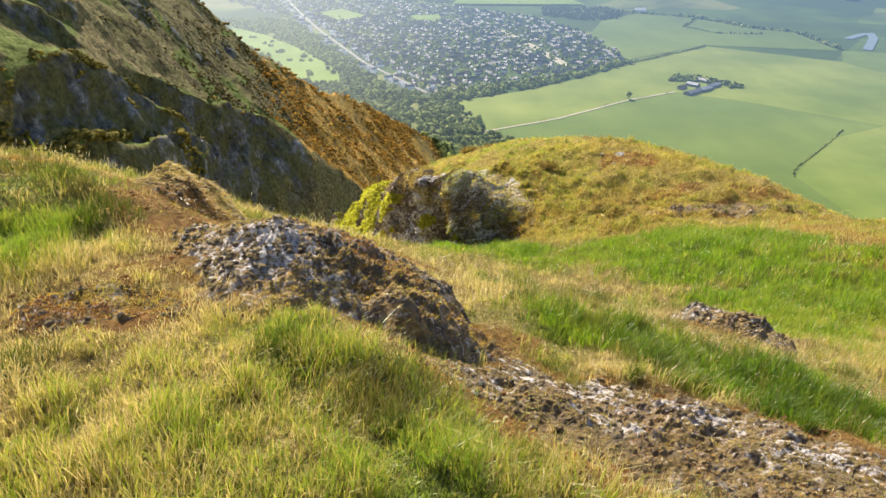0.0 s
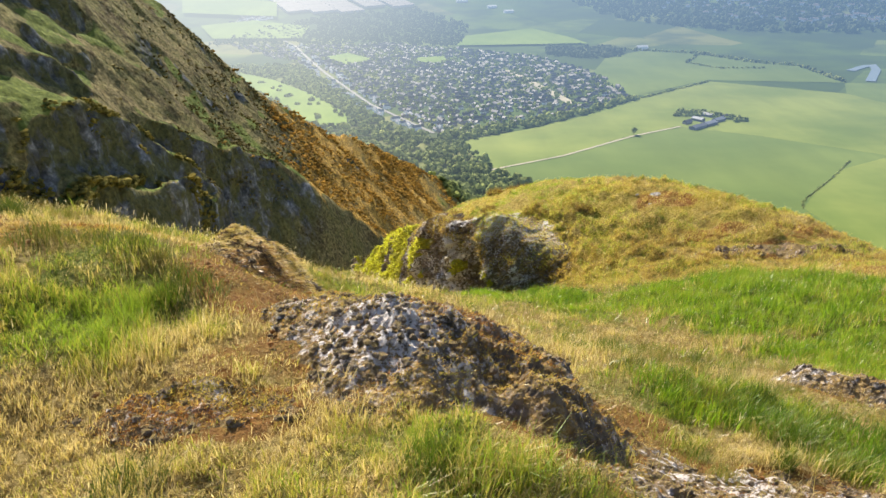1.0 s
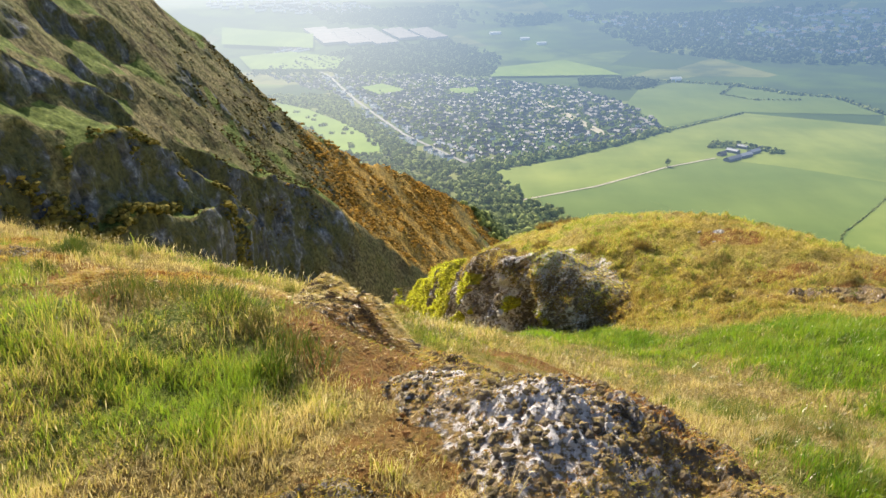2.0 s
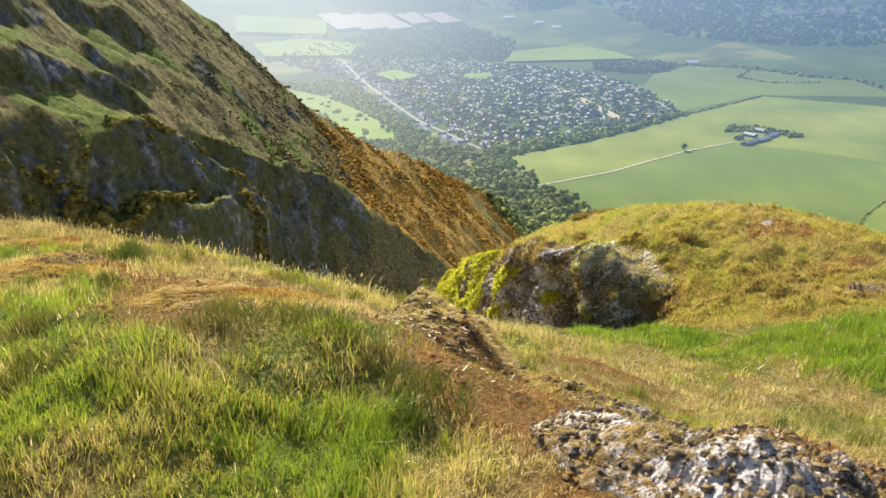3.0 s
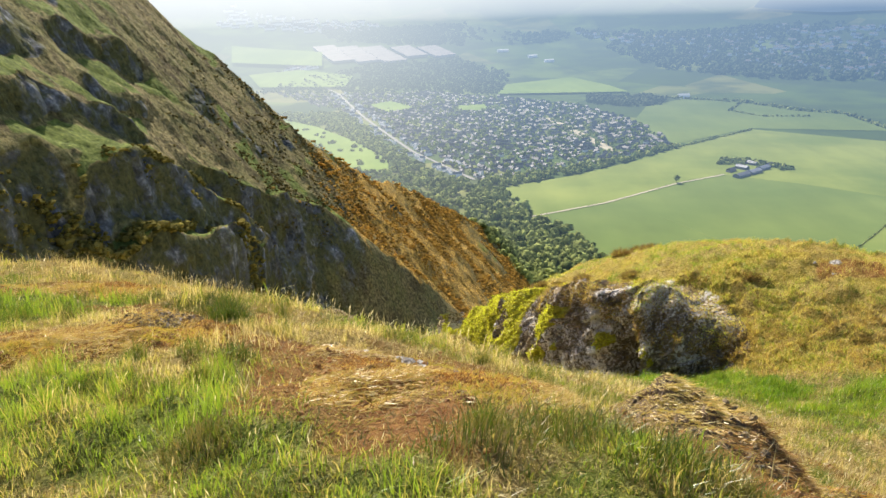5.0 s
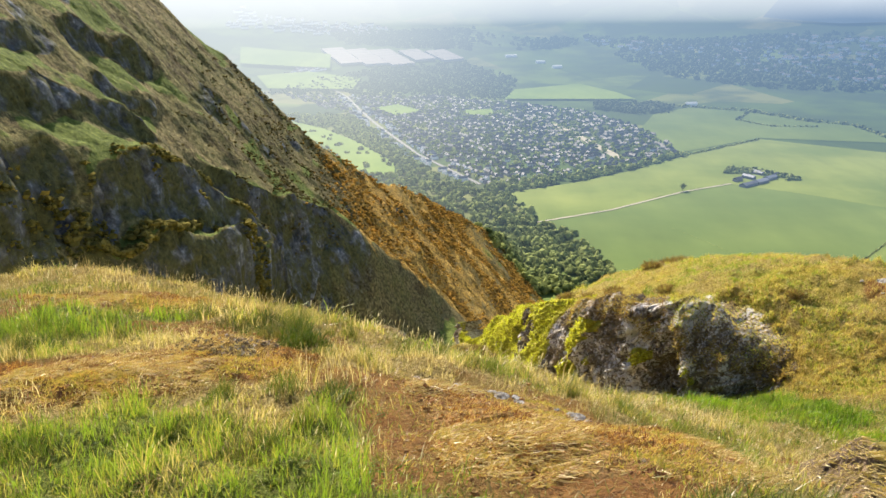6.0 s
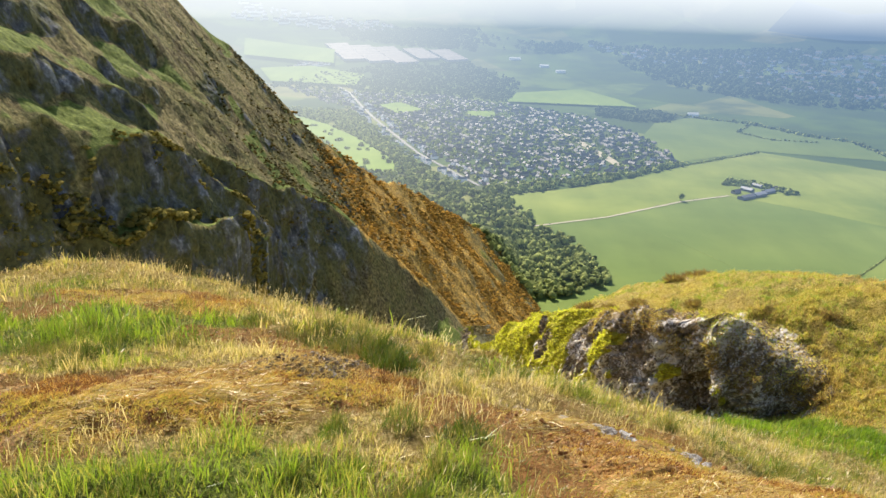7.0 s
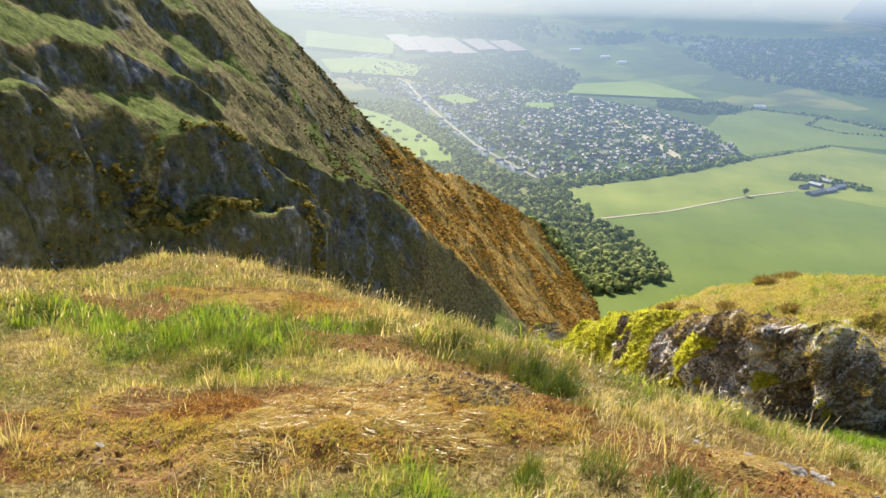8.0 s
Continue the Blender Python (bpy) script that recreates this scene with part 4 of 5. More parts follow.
def roofscape(name, spots, label, long=(8, 18), material=ROOF, walls=HARL, tall=1.0):
    """The houses too far off to tell apart, as one mesh."""
    m = len(spots)
    p = np.array(spots)
    a = np.radians([street_turn(x, y) for x, y in spots]) + rng.choice([0, np.pi / 2], m)
    L, D, E = rng.uniform(*long, m) / 2, rng.uniform(6.5, 9, m) / 2, rng.uniform(3.8, 5.5, m) * tall
    R = E + 3.5 * tall
    box = np.array([(-1, -1, 0), (1, -1, 0), (1, 1, 0), (-1, 1, 0), (-1, -1, 1), (1, -1, 1), (1, 1, 1), (-1, 1, 1), (-1, 0, 2), (1, 0, 2)], float)
    loc = box[None] * np.stack([L, D, np.ones(m)], -1)[:, None]
    z = np.where(box[None, :, 2] == 0, -1, np.where(box[None, :, 2] == 1, E[:, None], R[:, None]))
    x = loc[..., 0] * np.cos(a)[:, None] - loc[..., 1] * np.sin(a)[:, None] + p[:, :1]
    y = loc[..., 0] * np.sin(a)[:, None] + loc[..., 1] * np.cos(a)[:, None] + p[:, 1:]
    verts = np.stack([x, y, z + plain(p[:, 0], p[:, 1])[:, None]], -1)
    quads = np.array([(0, 1, 5, 4), (1, 2, 6, 5), (2, 3, 7, 6), (3, 0, 4, 7), (4, 5, 9, 8), (6, 7, 8, 9)])
    tris = np.array([(5, 6, 9), (7, 4, 8)])
    base = np.arange(m) * 10
    loops = np.concatenate([np.concatenate([(quads + b).ravel(), (tris + b).ravel()]) for b in base])
    sizes = np.tile([4] * 6 + [3] * 2, m)
    me = raw_mesh(name, verts.reshape(-1, 3), loops, sizes, smooth=False)
    me.materials.append(walls)
    me.materials.append(material)
    me.polygons.foreach_set("material_index", np.tile([0, 0, 0, 0, 1, 1, 0, 0], m).astype(np.int32))
    return tagged(new(name, me), label, "houses", kind="stuff")


roofscape("village_houses", spots[260:], "hazy pale houses of the village")
beside = []
for (ax, ay), (bx, by) in zip(MAIN_ROAD[2:], MAIN_ROAD[3:]):
    run = math.hypot(bx - ax, by - ay)
    for k in range(int(run / 15)):
        f, off = (k + rng.uniform(-0.3, 0.3)) * 15 / run, rng.choice([-1, 1]) * rng.uniform(14, 30)
        beside.append((ax + (bx - ax) * f + off * (by - ay) / run, ay + (by - ay) * f - off * (bx - ax) / run))
roofscape("roadside_houses", beside, "bright pale houses lining the main road", (9, 20), SHED, WHITE, 1.2)
px, py = scattered([(418, 4000), (922, 3750), (1500, 3850), (2100, 3400), (2000, 2700), (1300, 2700)], 420)
roofscape("distant_houses", list(zip(px, py)), "tiny pale houses on the wooded rise", (14, 40), STORE, WHITE, 1.5)
px, py = scattered([(-900, 3150), (-810, 3190), (-740, 3300), (-860, 3330)], 40)
roofscape("distant_houses", list(zip(px, py)), "small hazy hamlet among fields", (14, 30), STORE, WHITE, 1.3)
px, py = scattered([(-1500, 4400), (-600, 4300), (-650, 4050), (-1500, 4150)], 160)
roofscape("distant_houses", list(zip(px, py)), "hazy pale buildings far off", (20, 60), STORE, WHITE, 2.0)


def store(x, y, long, deep, label):
    """A wide low roof in shallow bays that follows the rise of the land, on a plain wall."""
    turn = radians(26)
    ob = thing("warehouse", ground_pose(x, y, 0), label, "warehouse", "warehouses")
    base = float(plain(x, y))

    def at(u, v, lift):
        px, py = u * math.cos(turn) - v * math.sin(turn), u * math.sin(turn) + v * math.cos(turn)
        return px, py, float(plain(x + px, y + py)) - base + lift

    bm = bmesh.new()
    rim = [(u, v) for u, v in ((-1, -1), (1, -1), (1, 1), (-1, 1))]
    low, high = [bm.verts.new(at(u * long / 2, v * deep / 2, 4)) for u, v in rim], [bm.verts.new(at(u * long / 2, v * deep / 2, 13)) for u, v in rim]
    for k in range(4):
        bm.faces.new((low[k], low[(k + 1) % 4], high[(k + 1) % 4], high[k]))
    part("wall", bm, SHED, ob)
    for k in range(7):
        v0, v1 = -deep / 2 + deep * k / 7, -deep / 2 + deep * (k + 1) / 7 - 2
        bm = bmesh.new()
        edge = [bm.verts.new(at(u, v, z)) for u, v, z in ((-long / 2, v0, 13.2), (long / 2, v0, 13.2), (long / 2, (v0 + v1) / 2, 14.4), (-long / 2, (v0 + v1) / 2, 14.4), (long / 2, v1, 13.2), (-long / 2, v1, 13.2))]
        bm.faces.new((edge[0], edge[1], edge[2], edge[3]))
        bm.faces.new((edge[3], edge[2], edge[4], edge[5]))
        part("roof", bm, STORE, ob)


for x, y in ((-735, 3560), (-620, 3548), (-500, 3545)):
    store(x, y, 106, 380, "wide pale warehouse in a row among fields")
for x, y in ((-385, 3605), (-255, 3600)):
    store(x, y, 100, 250, "wide pale warehouse behind the woods")

inn = building("white_house", 34, 16, 10, 15, WHITE, WHITE, "white house standing alone by a hedgerow", "house", "", True, 5)
inn.matrix_basis = ground_pose(615, 2440, 10)
for k, (x, y, turn, long, deep) in enumerate(((470, 1400, 38, 52, 18), (500, 1425, 38, 46, 20), (528, 1455, 38, 40, 16), (490, 1462, -52, 34, 14), (520, 1498, -52, 30, 12), (462, 1440, 38, 26, 12), (548, 1480, 38, 22, 10))):
    barn = building("barn", long * 0.72, deep * 0.8, 5.5, 8.5, HARL if k > 3 else SHED, SHED if k < 5 else ROOF, "grey farm shed beside the track", "barn", "farm buildings", False, 3)
    barn.matrix_basis = ground_pose(x, y, turn)
for x, y, s in ((190, 3450, 1.0), (255, 3330, 1.0), (60, 3600, 1.3)):
    far_shed = building("far_shed", 40 * s, 20, 8, 12, WHITE, WHITE, "white shed far across the fields", "shed", "far sheds", False, 3)
    far_shed.matrix_basis = ground_pose(x, y, 15)


def lone_tree(x, y, high):
    ob = thing("tree", ground_pose(x, y, 0), "solitary broadleaf tree beside the farm track", "tree")
    bm = bmesh.new()
    bmesh.ops.create_cone(bm, cap_ends=True, segments=8, radius1=0.5, radius2=0.25, depth=high * 0.5, matrix=Matrix.Translation((0, 0, high * 0.22)))
    for k in range(5):
        turn = Matrix.Rotation(radians(72 * k), 4, "Z") @ Matrix.Translation((0, 0, high * 0.4)) @ Matrix.Rotation(radians(38), 4, "Y")
        bmesh.ops.create_cone(bm, cap_ends=True, segments=6, radius1=0.2, radius2=0.06, depth=high * 0.4, matrix=turn @ Matrix.Translation((0, 0, high * 0.2)))
    part("trunk", bm, BARK, ob)
    bm = bmesh.new()
    pick = random.Random(5)
    for k in range(60):
        way = Vector((pick.gauss(0, 1), pick.gauss(0, 1), pick.gauss(0, 0.8))).normalized() * high * 0.33 * pick.uniform(0.4, 1)
        made = bmesh.ops.create_icosphere(bm, subdivisions=1, radius=high * 0.09 * pick.uniform(0.6, 1.3), matrix=Matrix.Translation(way + Vector((0, 0, high * 0.66))))
        for v in made["verts"]:
            v.co += Vector((pick.gauss(0, 0.25), pick.gauss(0, 0.25), pick.gauss(0, 0.25)))
    part("crown", bm, WOOD, ob)


lone_tree(338.6, 1356.4, 16)


# ---- the outcrop and the near rocks ----
CLIFF_RUN = np.concatenate([[0], np.cumsum(np.hypot(*np.diff(np.array(CLIFF), axis=0).T))])


def along_cliff(lo, hi, gap):
    """Points and outward ways along the foot of the outcrop."""
    pts = np.array(CLIFF, float)
    run = np.concatenate([[0], np.cumsum(np.hypot(*np.diff(pts, axis=0).T))])
    s = np.arange(np.interp(lo, range(len(run)), run), np.interp(hi, range(len(run)), run), gap)
    x, y = np.interp(s, run, pts[:, 0]), np.interp(s, run, pts[:, 1])
    for _ in range(40):
        x[1:-1], y[1:-1] = (x[:-2] + 2 * x[1:-1] + x[2:]) / 4, (y[:-2] + 2 * y[1:-1] + y[2:]) / 4
    tx, ty = np.gradient(x), np.gradient(y)
    k = np.hypot(tx, ty)
    return s, x, y, ty / k, -tx / k


def tufts_on(name, root, way, material, label, tones, width=0.02):
    """Small pointed tufts standing on the given points."""
    side = np.cross(way, rng.normal(0, 1, way.shape))
    side *= width / 2 / np.maximum(np.linalg.norm(side, axis=1), 1e-6)[:, None]
    verts = np.stack([root - side, root + side, root + way], 1).reshape(-1, 3)
    me = raw_mesh(name, verts, np.arange(len(verts)), np.full(len(root), 3), smooth=False, tone=np.repeat(tones, 3))
    me.materials.append(material)
    return tagged(new(name, me), label, "moss", kind="stuff")


def crag(name, lo, hi, material, label, bulge=0.35):
    """A craggy face from the foot of the outcrop up and over onto its top, with moss hanging on it."""
    s, x, y, ox, oy = along_cliff(lo, hi, 0.035)
    v = np.concatenate([np.linspace(-0.12, 1.0, 76), np.linspace(1.02, 1.4, 16)])
    low = low_ground(x - ox * 0.15, y - oy * 0.15)
    high = knoll(x + ox * 0.8, y + oy * 0.8) + 0.15 + 0.32 * np.exp(-(((s - s[0]) - 3.0) / 2.6) ** 2) + 0.15 * rough(x, y, 1.1, 2, 44)
    ends = (step(0, 2.4, s - s[0]) * step(0, 0.8, s[-1] - s))[:, None]
    S, V = np.meshgrid(s, v, indexing="ij")
    rise = np.clip(V, -0.2, 1)
    at = np.interp(S, CLIFF_RUN, range(len(CLIFF_RUN)))
    tall = (high - low)[:, None] * (0.25 + 0.75 * ends) * np.interp(at, [2.0, 2.6, 3.3], [0.5, 0.78, 1.0])
    over = step(0.92, 1.4, V)
    inward = np.interp(at, [2.0, 3.0, 4.0, 5.5], [0.9, 0.35, 0.35, 0.7]) * np.clip(rise, 0, 1) ** 2.2 + step(0.84, 1.4, V) * 1.25
    H = rise * tall
    warp = 0.16 * rough(S, H, 0.45, 3, 43)
    big, joint = shards(S + warp, H * 0.5 + warp, 0.62, 31)
    small, crack = shards(S - warp, H * 0.8, 0.2, 33)
    chip, nick = shards(S + 0.5 * warp, H, 0.085, 36)
    ribs = 0.15 * big - 0.10 * np.exp(-joint / 0.08) + 0.10 * small - 0.05 * np.exp(-crack / 0.10) + 0.05 * chip + 0.05 * rough(S, H, 0.35, 4, 35, 0.6)
    hollow = np.exp(-((at - 3.5) / 0.24) ** 2) * (1 - step(0.35, 0.75, rise + 0.15 * rough(S, H, 0.5, 2, 47)))
    mossy_side = np.interp(at, [2.0, 3.6, 4.1, 5.2, 6.0, 6.5, 7.0, 9.0], [-0.9, -0.85, -0.6, -0.55, -0.1, 0.35, 0.6, 0.4])
    strips = 0.75 * np.exp(-((at - 4.25) / 0.07) ** 2) * step(0.25, 0.5, rise) + 1.5 * np.exp(-((at - 4.82 + 0.25 * (rise - 0.5)) / 0.2) ** 2) * (1 - step(0.68, 0.85, rise)) + 1.0 * np.exp(-((at - 5.62) / 0.2) ** 2)
    moss = step(-0.1, 0.25, rough(S, H * 0.75, 0.7, 4, 53) * 0.8 + mossy_side + strips + 0.75 * step(0.72, 1.0, V) * step(4.6, 5.4, at)) * ends
    out = bulge * np.sin(np.pi * np.clip(0.12 + 0.8 * rise, 0, 1)) ** 0.6 + ribs * (1 - 0.6 * moss) + 0.32 * rough(S, H * 0.5, 1.4, 3, 37) - 0.95 * hollow
    puff, seam = shards(S + 0.4 * warp, H, 0.16, 57)
    out = out + moss * (0.07 + 0.12 * np.minimum(seam, 0.5) + 0.03 * puff)
    push = out * (1 - over) - inward - 1.0 * (1 - ends)
    px, py = x[:, None] - ox[:, None] * push, y[:, None] - oy[:, None] * push
    z = low[:, None] + tall * (np.clip(rise * 1.1, -0.2, 1) + 0.05 * rough(S, V * 2, 0.5, 3, 41))
    z = (1 - over) * z + over * (near_ground(px, py) - 0.05 - 0.5 * (1 - ends))
    mid = len(s) // 2
    foot = Matrix.Translation((float(x[mid]), float(y[mid]), float(low[mid])))
    whole = thing(name, foot, label, "rock", "rocks of the outcrop")
    points = np.stack([px, py, z], -1)
    grid = points - np.array(foot.translation)
    cuts = list(range(0, len(s) - 20, 38)) + [len(s) - 1]
    for i, j in zip(cuts, cuts[1:]):
        # Pale lichen, thickened on two ridges to stand for their lit edges.
        gridded("buttress", grid[i:j + 1], material, False, moss=moss[i:j + 1].ravel(), pale=(0.5 * (1 - hollow) * (0.3 + 1.0 * rough(S, H, 0.45, 3, 60)) + 0.7 * np.exp(-((at - 4.0) / 0.13) ** 2) + 0.15 * np.exp(-((at - 2.95) / 0.3) ** 2) * (1 - hollow))[i:j + 1].ravel()).parent = whole
    pick = (rng.uniform(0, 1, moss.shape) < moss * 0.95 * (V < 1.38)) & (moss > 0.35)
    root = np.repeat(points[pick], 2, 0) + rng.normal(0, 0.015, (2 * pick.sum(), 3))
    face = np.repeat(np.stack([np.broadcast_to(-ox[:, None], V.shape), np.broadcast_to(-oy[:, None], V.shape), 0.6 + 1.5 * over], -1)[pick], 2, 0)
    way = (face + rng.normal(0, 0.8, face.shape)) * rng.uniform(0.018, 0.045, len(face))[:, None]
    shade = np.repeat((0.55 + 0.5 * rough(S, H, 0.5, 3, 58) + 0.5 * (np.minimum(seam, 0.5) - 0.3))[pick], 2)
    tufts_on("crag_moss", root, way, MOSS, "thick yellow-green moss hanging on the crag", np.clip(shade, 0, 1), 0.026)
    brow_at = np.interp(at, [2.2, 2.7, 3.1, 3.7, 4.2, 5.0], [0.25, 0.50, 0.66, 0.76, 0.84, 0.90])
    lip = rng.uniform(0, 1, V.shape) < 0.9 * step(0, 0.15, V - brow_at + 0.3 * rough(S, H, 0.5, 3, 55)) * (1 - moss) * (V < 1.38)
    root = np.repeat(points[lip], 3, 0) + rng.normal(0, 0.02, (3 * lip.sum(), 3))
    way = np.stack([np.repeat(np.broadcast_to(-ox[:, None], V.shape)[lip], 3), np.repeat(np.broadcast_to(-oy[:, None], V.shape)[lip], 3), rng.uniform(-0.5, 1.4, len(root))], -1)
    way = (way + rng.normal(0, 0.5, way.shape)) * rng.uniform(0.02, 0.075, len(root))[:, None]
    tufts_on("hanging_turf", root, way, KNOLL, "brown and yellow turf hanging over the crag", np.clip(np.repeat((0.22 + 0.5 * rough(S, H, 0.6, 3, 56))[lip], 3), 0, 0.8), 0.016)

    twigs = rng.uniform(0, 1, V.shape) < 0.5 * step(0, 0.1, V - brow_at + 0.12 + 0.3 * rough(S, H, 0.5, 3, 55)) * (1 - step(0.12, 0.3, V - brow_at + 0.2 * rough(S, H, 0.7, 2, 59))) * (1 - moss) * step(2.2, 2.6, at) * (1 - step(5.0, 5.6, at))
    root = np.repeat(points[twigs], 3, 0) + rng.normal(0, 0.03, (3 * twigs.sum(), 3))
    way = np.stack([np.repeat(np.broadcast_to(-ox[:, None], V.shape)[twigs], 3), np.repeat(np.broadcast_to(-oy[:, None], V.shape)[twigs], 3), rng.uniform(-0.3, 1.2, len(root))], -1)
    way = (way + rng.normal(0, 0.6, way.shape)) * rng.uniform(0.03, 0.10, len(root))[:, None]
    tufts_on("hanging_heather", root, way, HEATHER, "brown heather hanging over the brow of the crag", rng.uniform(0, 0.6, len(root)), 0.015)


crag("crag", 2.0, 8, CRAG, "dark lichen-spotted crag face above bright grass", 0.3)


def tuft(x, y, size=0.2):
    """The tuft that a blade belongs to: its own value, and 0 in the gap between tufts to 1 inside."""
    bend = 0.35 * size * rough(x, y, size, 2, 201)
    own, deep = shards(x + bend, 0.9 * y - bend, size, 203)
    return own, step(0.0, 0.4, deep)


def rock(name, cx, cy, rx, ry, turn, high, material, label, seed, gap=0.022, sharp=1.0, ragged=0.16, pale=(), nose=False, growth=None, lumps=0):
    """A low rock or worn patch that swells out of the turf, with what grows on it: count, length, comb, material, label."""
    us, vs = np.arange(-1.35, 1.351, gap / rx), np.arange(-1.35, 1.351, gap / ry)
    u, v = np.meshgrid(us, vs)
    c, s = math.cos(radians(turn)), math.sin(radians(turn))
    x, y = cx + u * rx * c - v * ry * s, cy + u * rx * s + v * ry * c
    r = np.hypot(u, v) + ragged * rough(x, y, 0.45, 4, seed)
    begin = 0.05 + 0.6 * step(-0.4, 0.7, u) if nose else 0.2
    body = 1 - step(0, 1, (r - begin) / (1.02 - begin))
    bend = 0.05 * rough(x, y, 0.15, 3, seed + 1)
    chip, nick = shards(x - bend, y + bend, 0.055, seed + 5)
    lump, seam = shards(x + bend, y - bend, 0.15, seed + 6)
    ridge = 1 - np.abs(rough(x + bend, y, 0.38, 3, seed + 3))
    flake = 0.028 * rough(x, y, 0.24, 4, seed + 7, 0.62) + 0.012 * chip + 0.016 * np.minimum(nick, 0.5) + 0.02 * lump + 0.03 * np.minimum(seam, 0.5) + 0.02 * ridge
    flat = 1 - step(0.03, 0.1, high)
    z = near_ground(x, y) + flat * relief(x, y) + high * body + sharp * flake * (0.3 + 0.7 * body) - 0.10 * step(0.82, 1.2, r)
    spots = np.zeros(x.shape)
    for px, py, pr, amount in pale:
        spots = np.maximum(spots, amount * np.exp(-((x - px) ** 2 + (y - py) ** 2) / (pr * pr)))
    points = np.stack([x, y, z], -1)
    if lumps:
        share = np.clip(1.5 * spots - 0.2 + 0.9 * rough(x, y, 0.3, 3, seed + 15), 0.03, 1) * (r < 0.98)
        at = points.reshape(-1, 3)[rng.choice(share.size, lumps, p=(share / share.sum()).ravel())]
        size = 0.006 + 0.024 * rng.uniform(0, 1, lumps) ** 2.5
        clumps("lichen_lumps", at[:, 0], at[:, 1], at[:, 2] - 0.3 * size, size, LUMP, "small pale lichened knobs of weathered rock", "stones", 1, 0.75, 0.1, 0.25)
    if growth:
        count, length, comb, fibres, words = growth
        cover = np.clip(1.25 - 0.9 * r + 0.5 * rough(x, y, 0.3, 3, seed + 9), 0, 1) * (r < 1.05) * (1 - 0.8 * spots)
        at = rng.choice(cover.size, count, p=(cover / cover.sum()).ravel())
        root = points.reshape(-1, 3)[at] + rng.normal(0, gap * 0.4, (count, 3)) * np.array([1, 1, 0.1])
        way = (np.array(comb) + rng.normal(0, 0.4, (count, 3)) * np.array([1, 1, 0.5])) * rng.uniform(*length, count)[:, None]
        own = tuft(root[:, 0], root[:, 1], 0.12)[0]
        shade = 0.42 + 0.75 * rough(root[:, 0], root[:, 1], 0.55, 3, seed + 11) + 0.25 * own
        tufts_on("dry_growth", root, way, fibres, words, np.clip(shade, 0, 1), 0.0055)
        mat = (rough(root[:, 0], root[:, 1], 0.6, 3, seed + 13) > 0.12) & (material == PEAT)
        lie = np.stack([rng.normal(0.5, 0.5, count), rng.normal(-0.1, 0.35, count), rng.uniform(0.0, 0.22, count)], -1) * rng.uniform(0.03, 0.08, count)[:, None]
        if mat.any():
            tufts_on("matted_straw", root[mat] + np.array([0, 0, 0.006]), lie[mat], STRAW, "pale dead straw matted over the worn ground", rng.uniform(0.2, 1.0, count)[mat], 0.0045)
    return tagged(gridded(name, points, material, False, pale=spots.ravel()), label, "rock", "rocks on the shoulder")


rock("domed_rock", -0.64, 3.74, 0.93, 0.80, -12, 0.25, ROCK, "domed grey rock crusted with lichen and moss", 101, 0.014, 1.0, 0.16, ((-1.3, 4.2, 0.35, 0.9), (-0.9, 4.4, 0.35, 0.9), (-0.45, 4.3, 0.4, 0.8), (-0.95, 3.4, 0.34, 1.1), (-0.85, 4.0, 0.4, 0.6), (-0.3, 3.9, 0.3, 0.4), (0.1, 3.35, 0.3, 0.45)), True, growth=(13000, (0.008, 0.030), (0.25, -0.15, 0.5), FIBRE, "gold and olive moss on the domed rock"), lumps=1500)
rock("turfed_rock", -1.98, 5.5, 0.47, 0.60, -6, 0.21, SLAB, "rough brown rock lip under dry turf", 111, 0.013, 1.1, 0.14, ((-1.75, 5.6, 0.2, 0.4),), False, (15000, (0.02, 0.06), (0.6, -0.35, 0.02), STRAW, "dry straw combed over the rock lip"), lumps=130)
rock("ledge_rock", 2.35, 5.4, 0.62, 0.30, -50, 0.15, ROCK, "dark rock ledge in long grass", 121, 0.015, 1.1, 0.25, ((2.2, 5.6, 0.3, 0.6),), lumps=120)
rock("stony_slab", 1.05, 2.8, 1.3, 0.82, -8, 0.045, SLAB, "stony brown slab strewn with pale lichen", 131, 0.013, 0.95, 0.2, ((0.35, 3.2, 0.35, 0.9), (0.75, 3.4, 0.35, 1.0), (1.3, 3.15, 0.35, 0.9), (0.8, 2.6, 0.35, 0.8), (1.7, 2.8, 0.35, 0.8), (0.2, 2.75, 0.25, 0.7)), growth=(7000, (0.008, 0.028), (0.2, -0.1, 0.5), FIBRE, "thin dry growth between the stones of the slab"), lumps=520)
rock("worn_patch", -1.55, 2.95, 0.55, 0.22, 0, 0.0, SLAB, "flat worn patch of lichened stone", 141, 0.013, 0.45, 0.4, ((-1.65, 2.98, 0.25, 0.6),), growth=(5000, (0.010, 0.03), (0.2, -0.1, 0.5), FIBRE, "thin dry growth on the worn patch"), lumps=130)
rock("peat_patch", -3.35, 6.05, 0.95, 1.25, 0, 0.05, PEAT, "bare red-brown peat patch in the grass", 151, 0.019, 0.5, 0.3, ((-3.2, 6.3, 0.4, 0.6),), growth=(36000, (0.010, 0.034), (0.2, -0.1, 0.6), FIBRE, "short rust and olive growth on bare peat"))
rock("peat_patch", -6.1, 6.38, 1.5, 0.60, 14, 0.03, PEAT, "bare brown peat bank with dry stalks", 161, 0.018, 0.45, 0.3, growth=(44000, (0.010, 0.034), (0.2, -0.1, 0.6), FIBRE, "short rust and olive growth on the peat bank"))
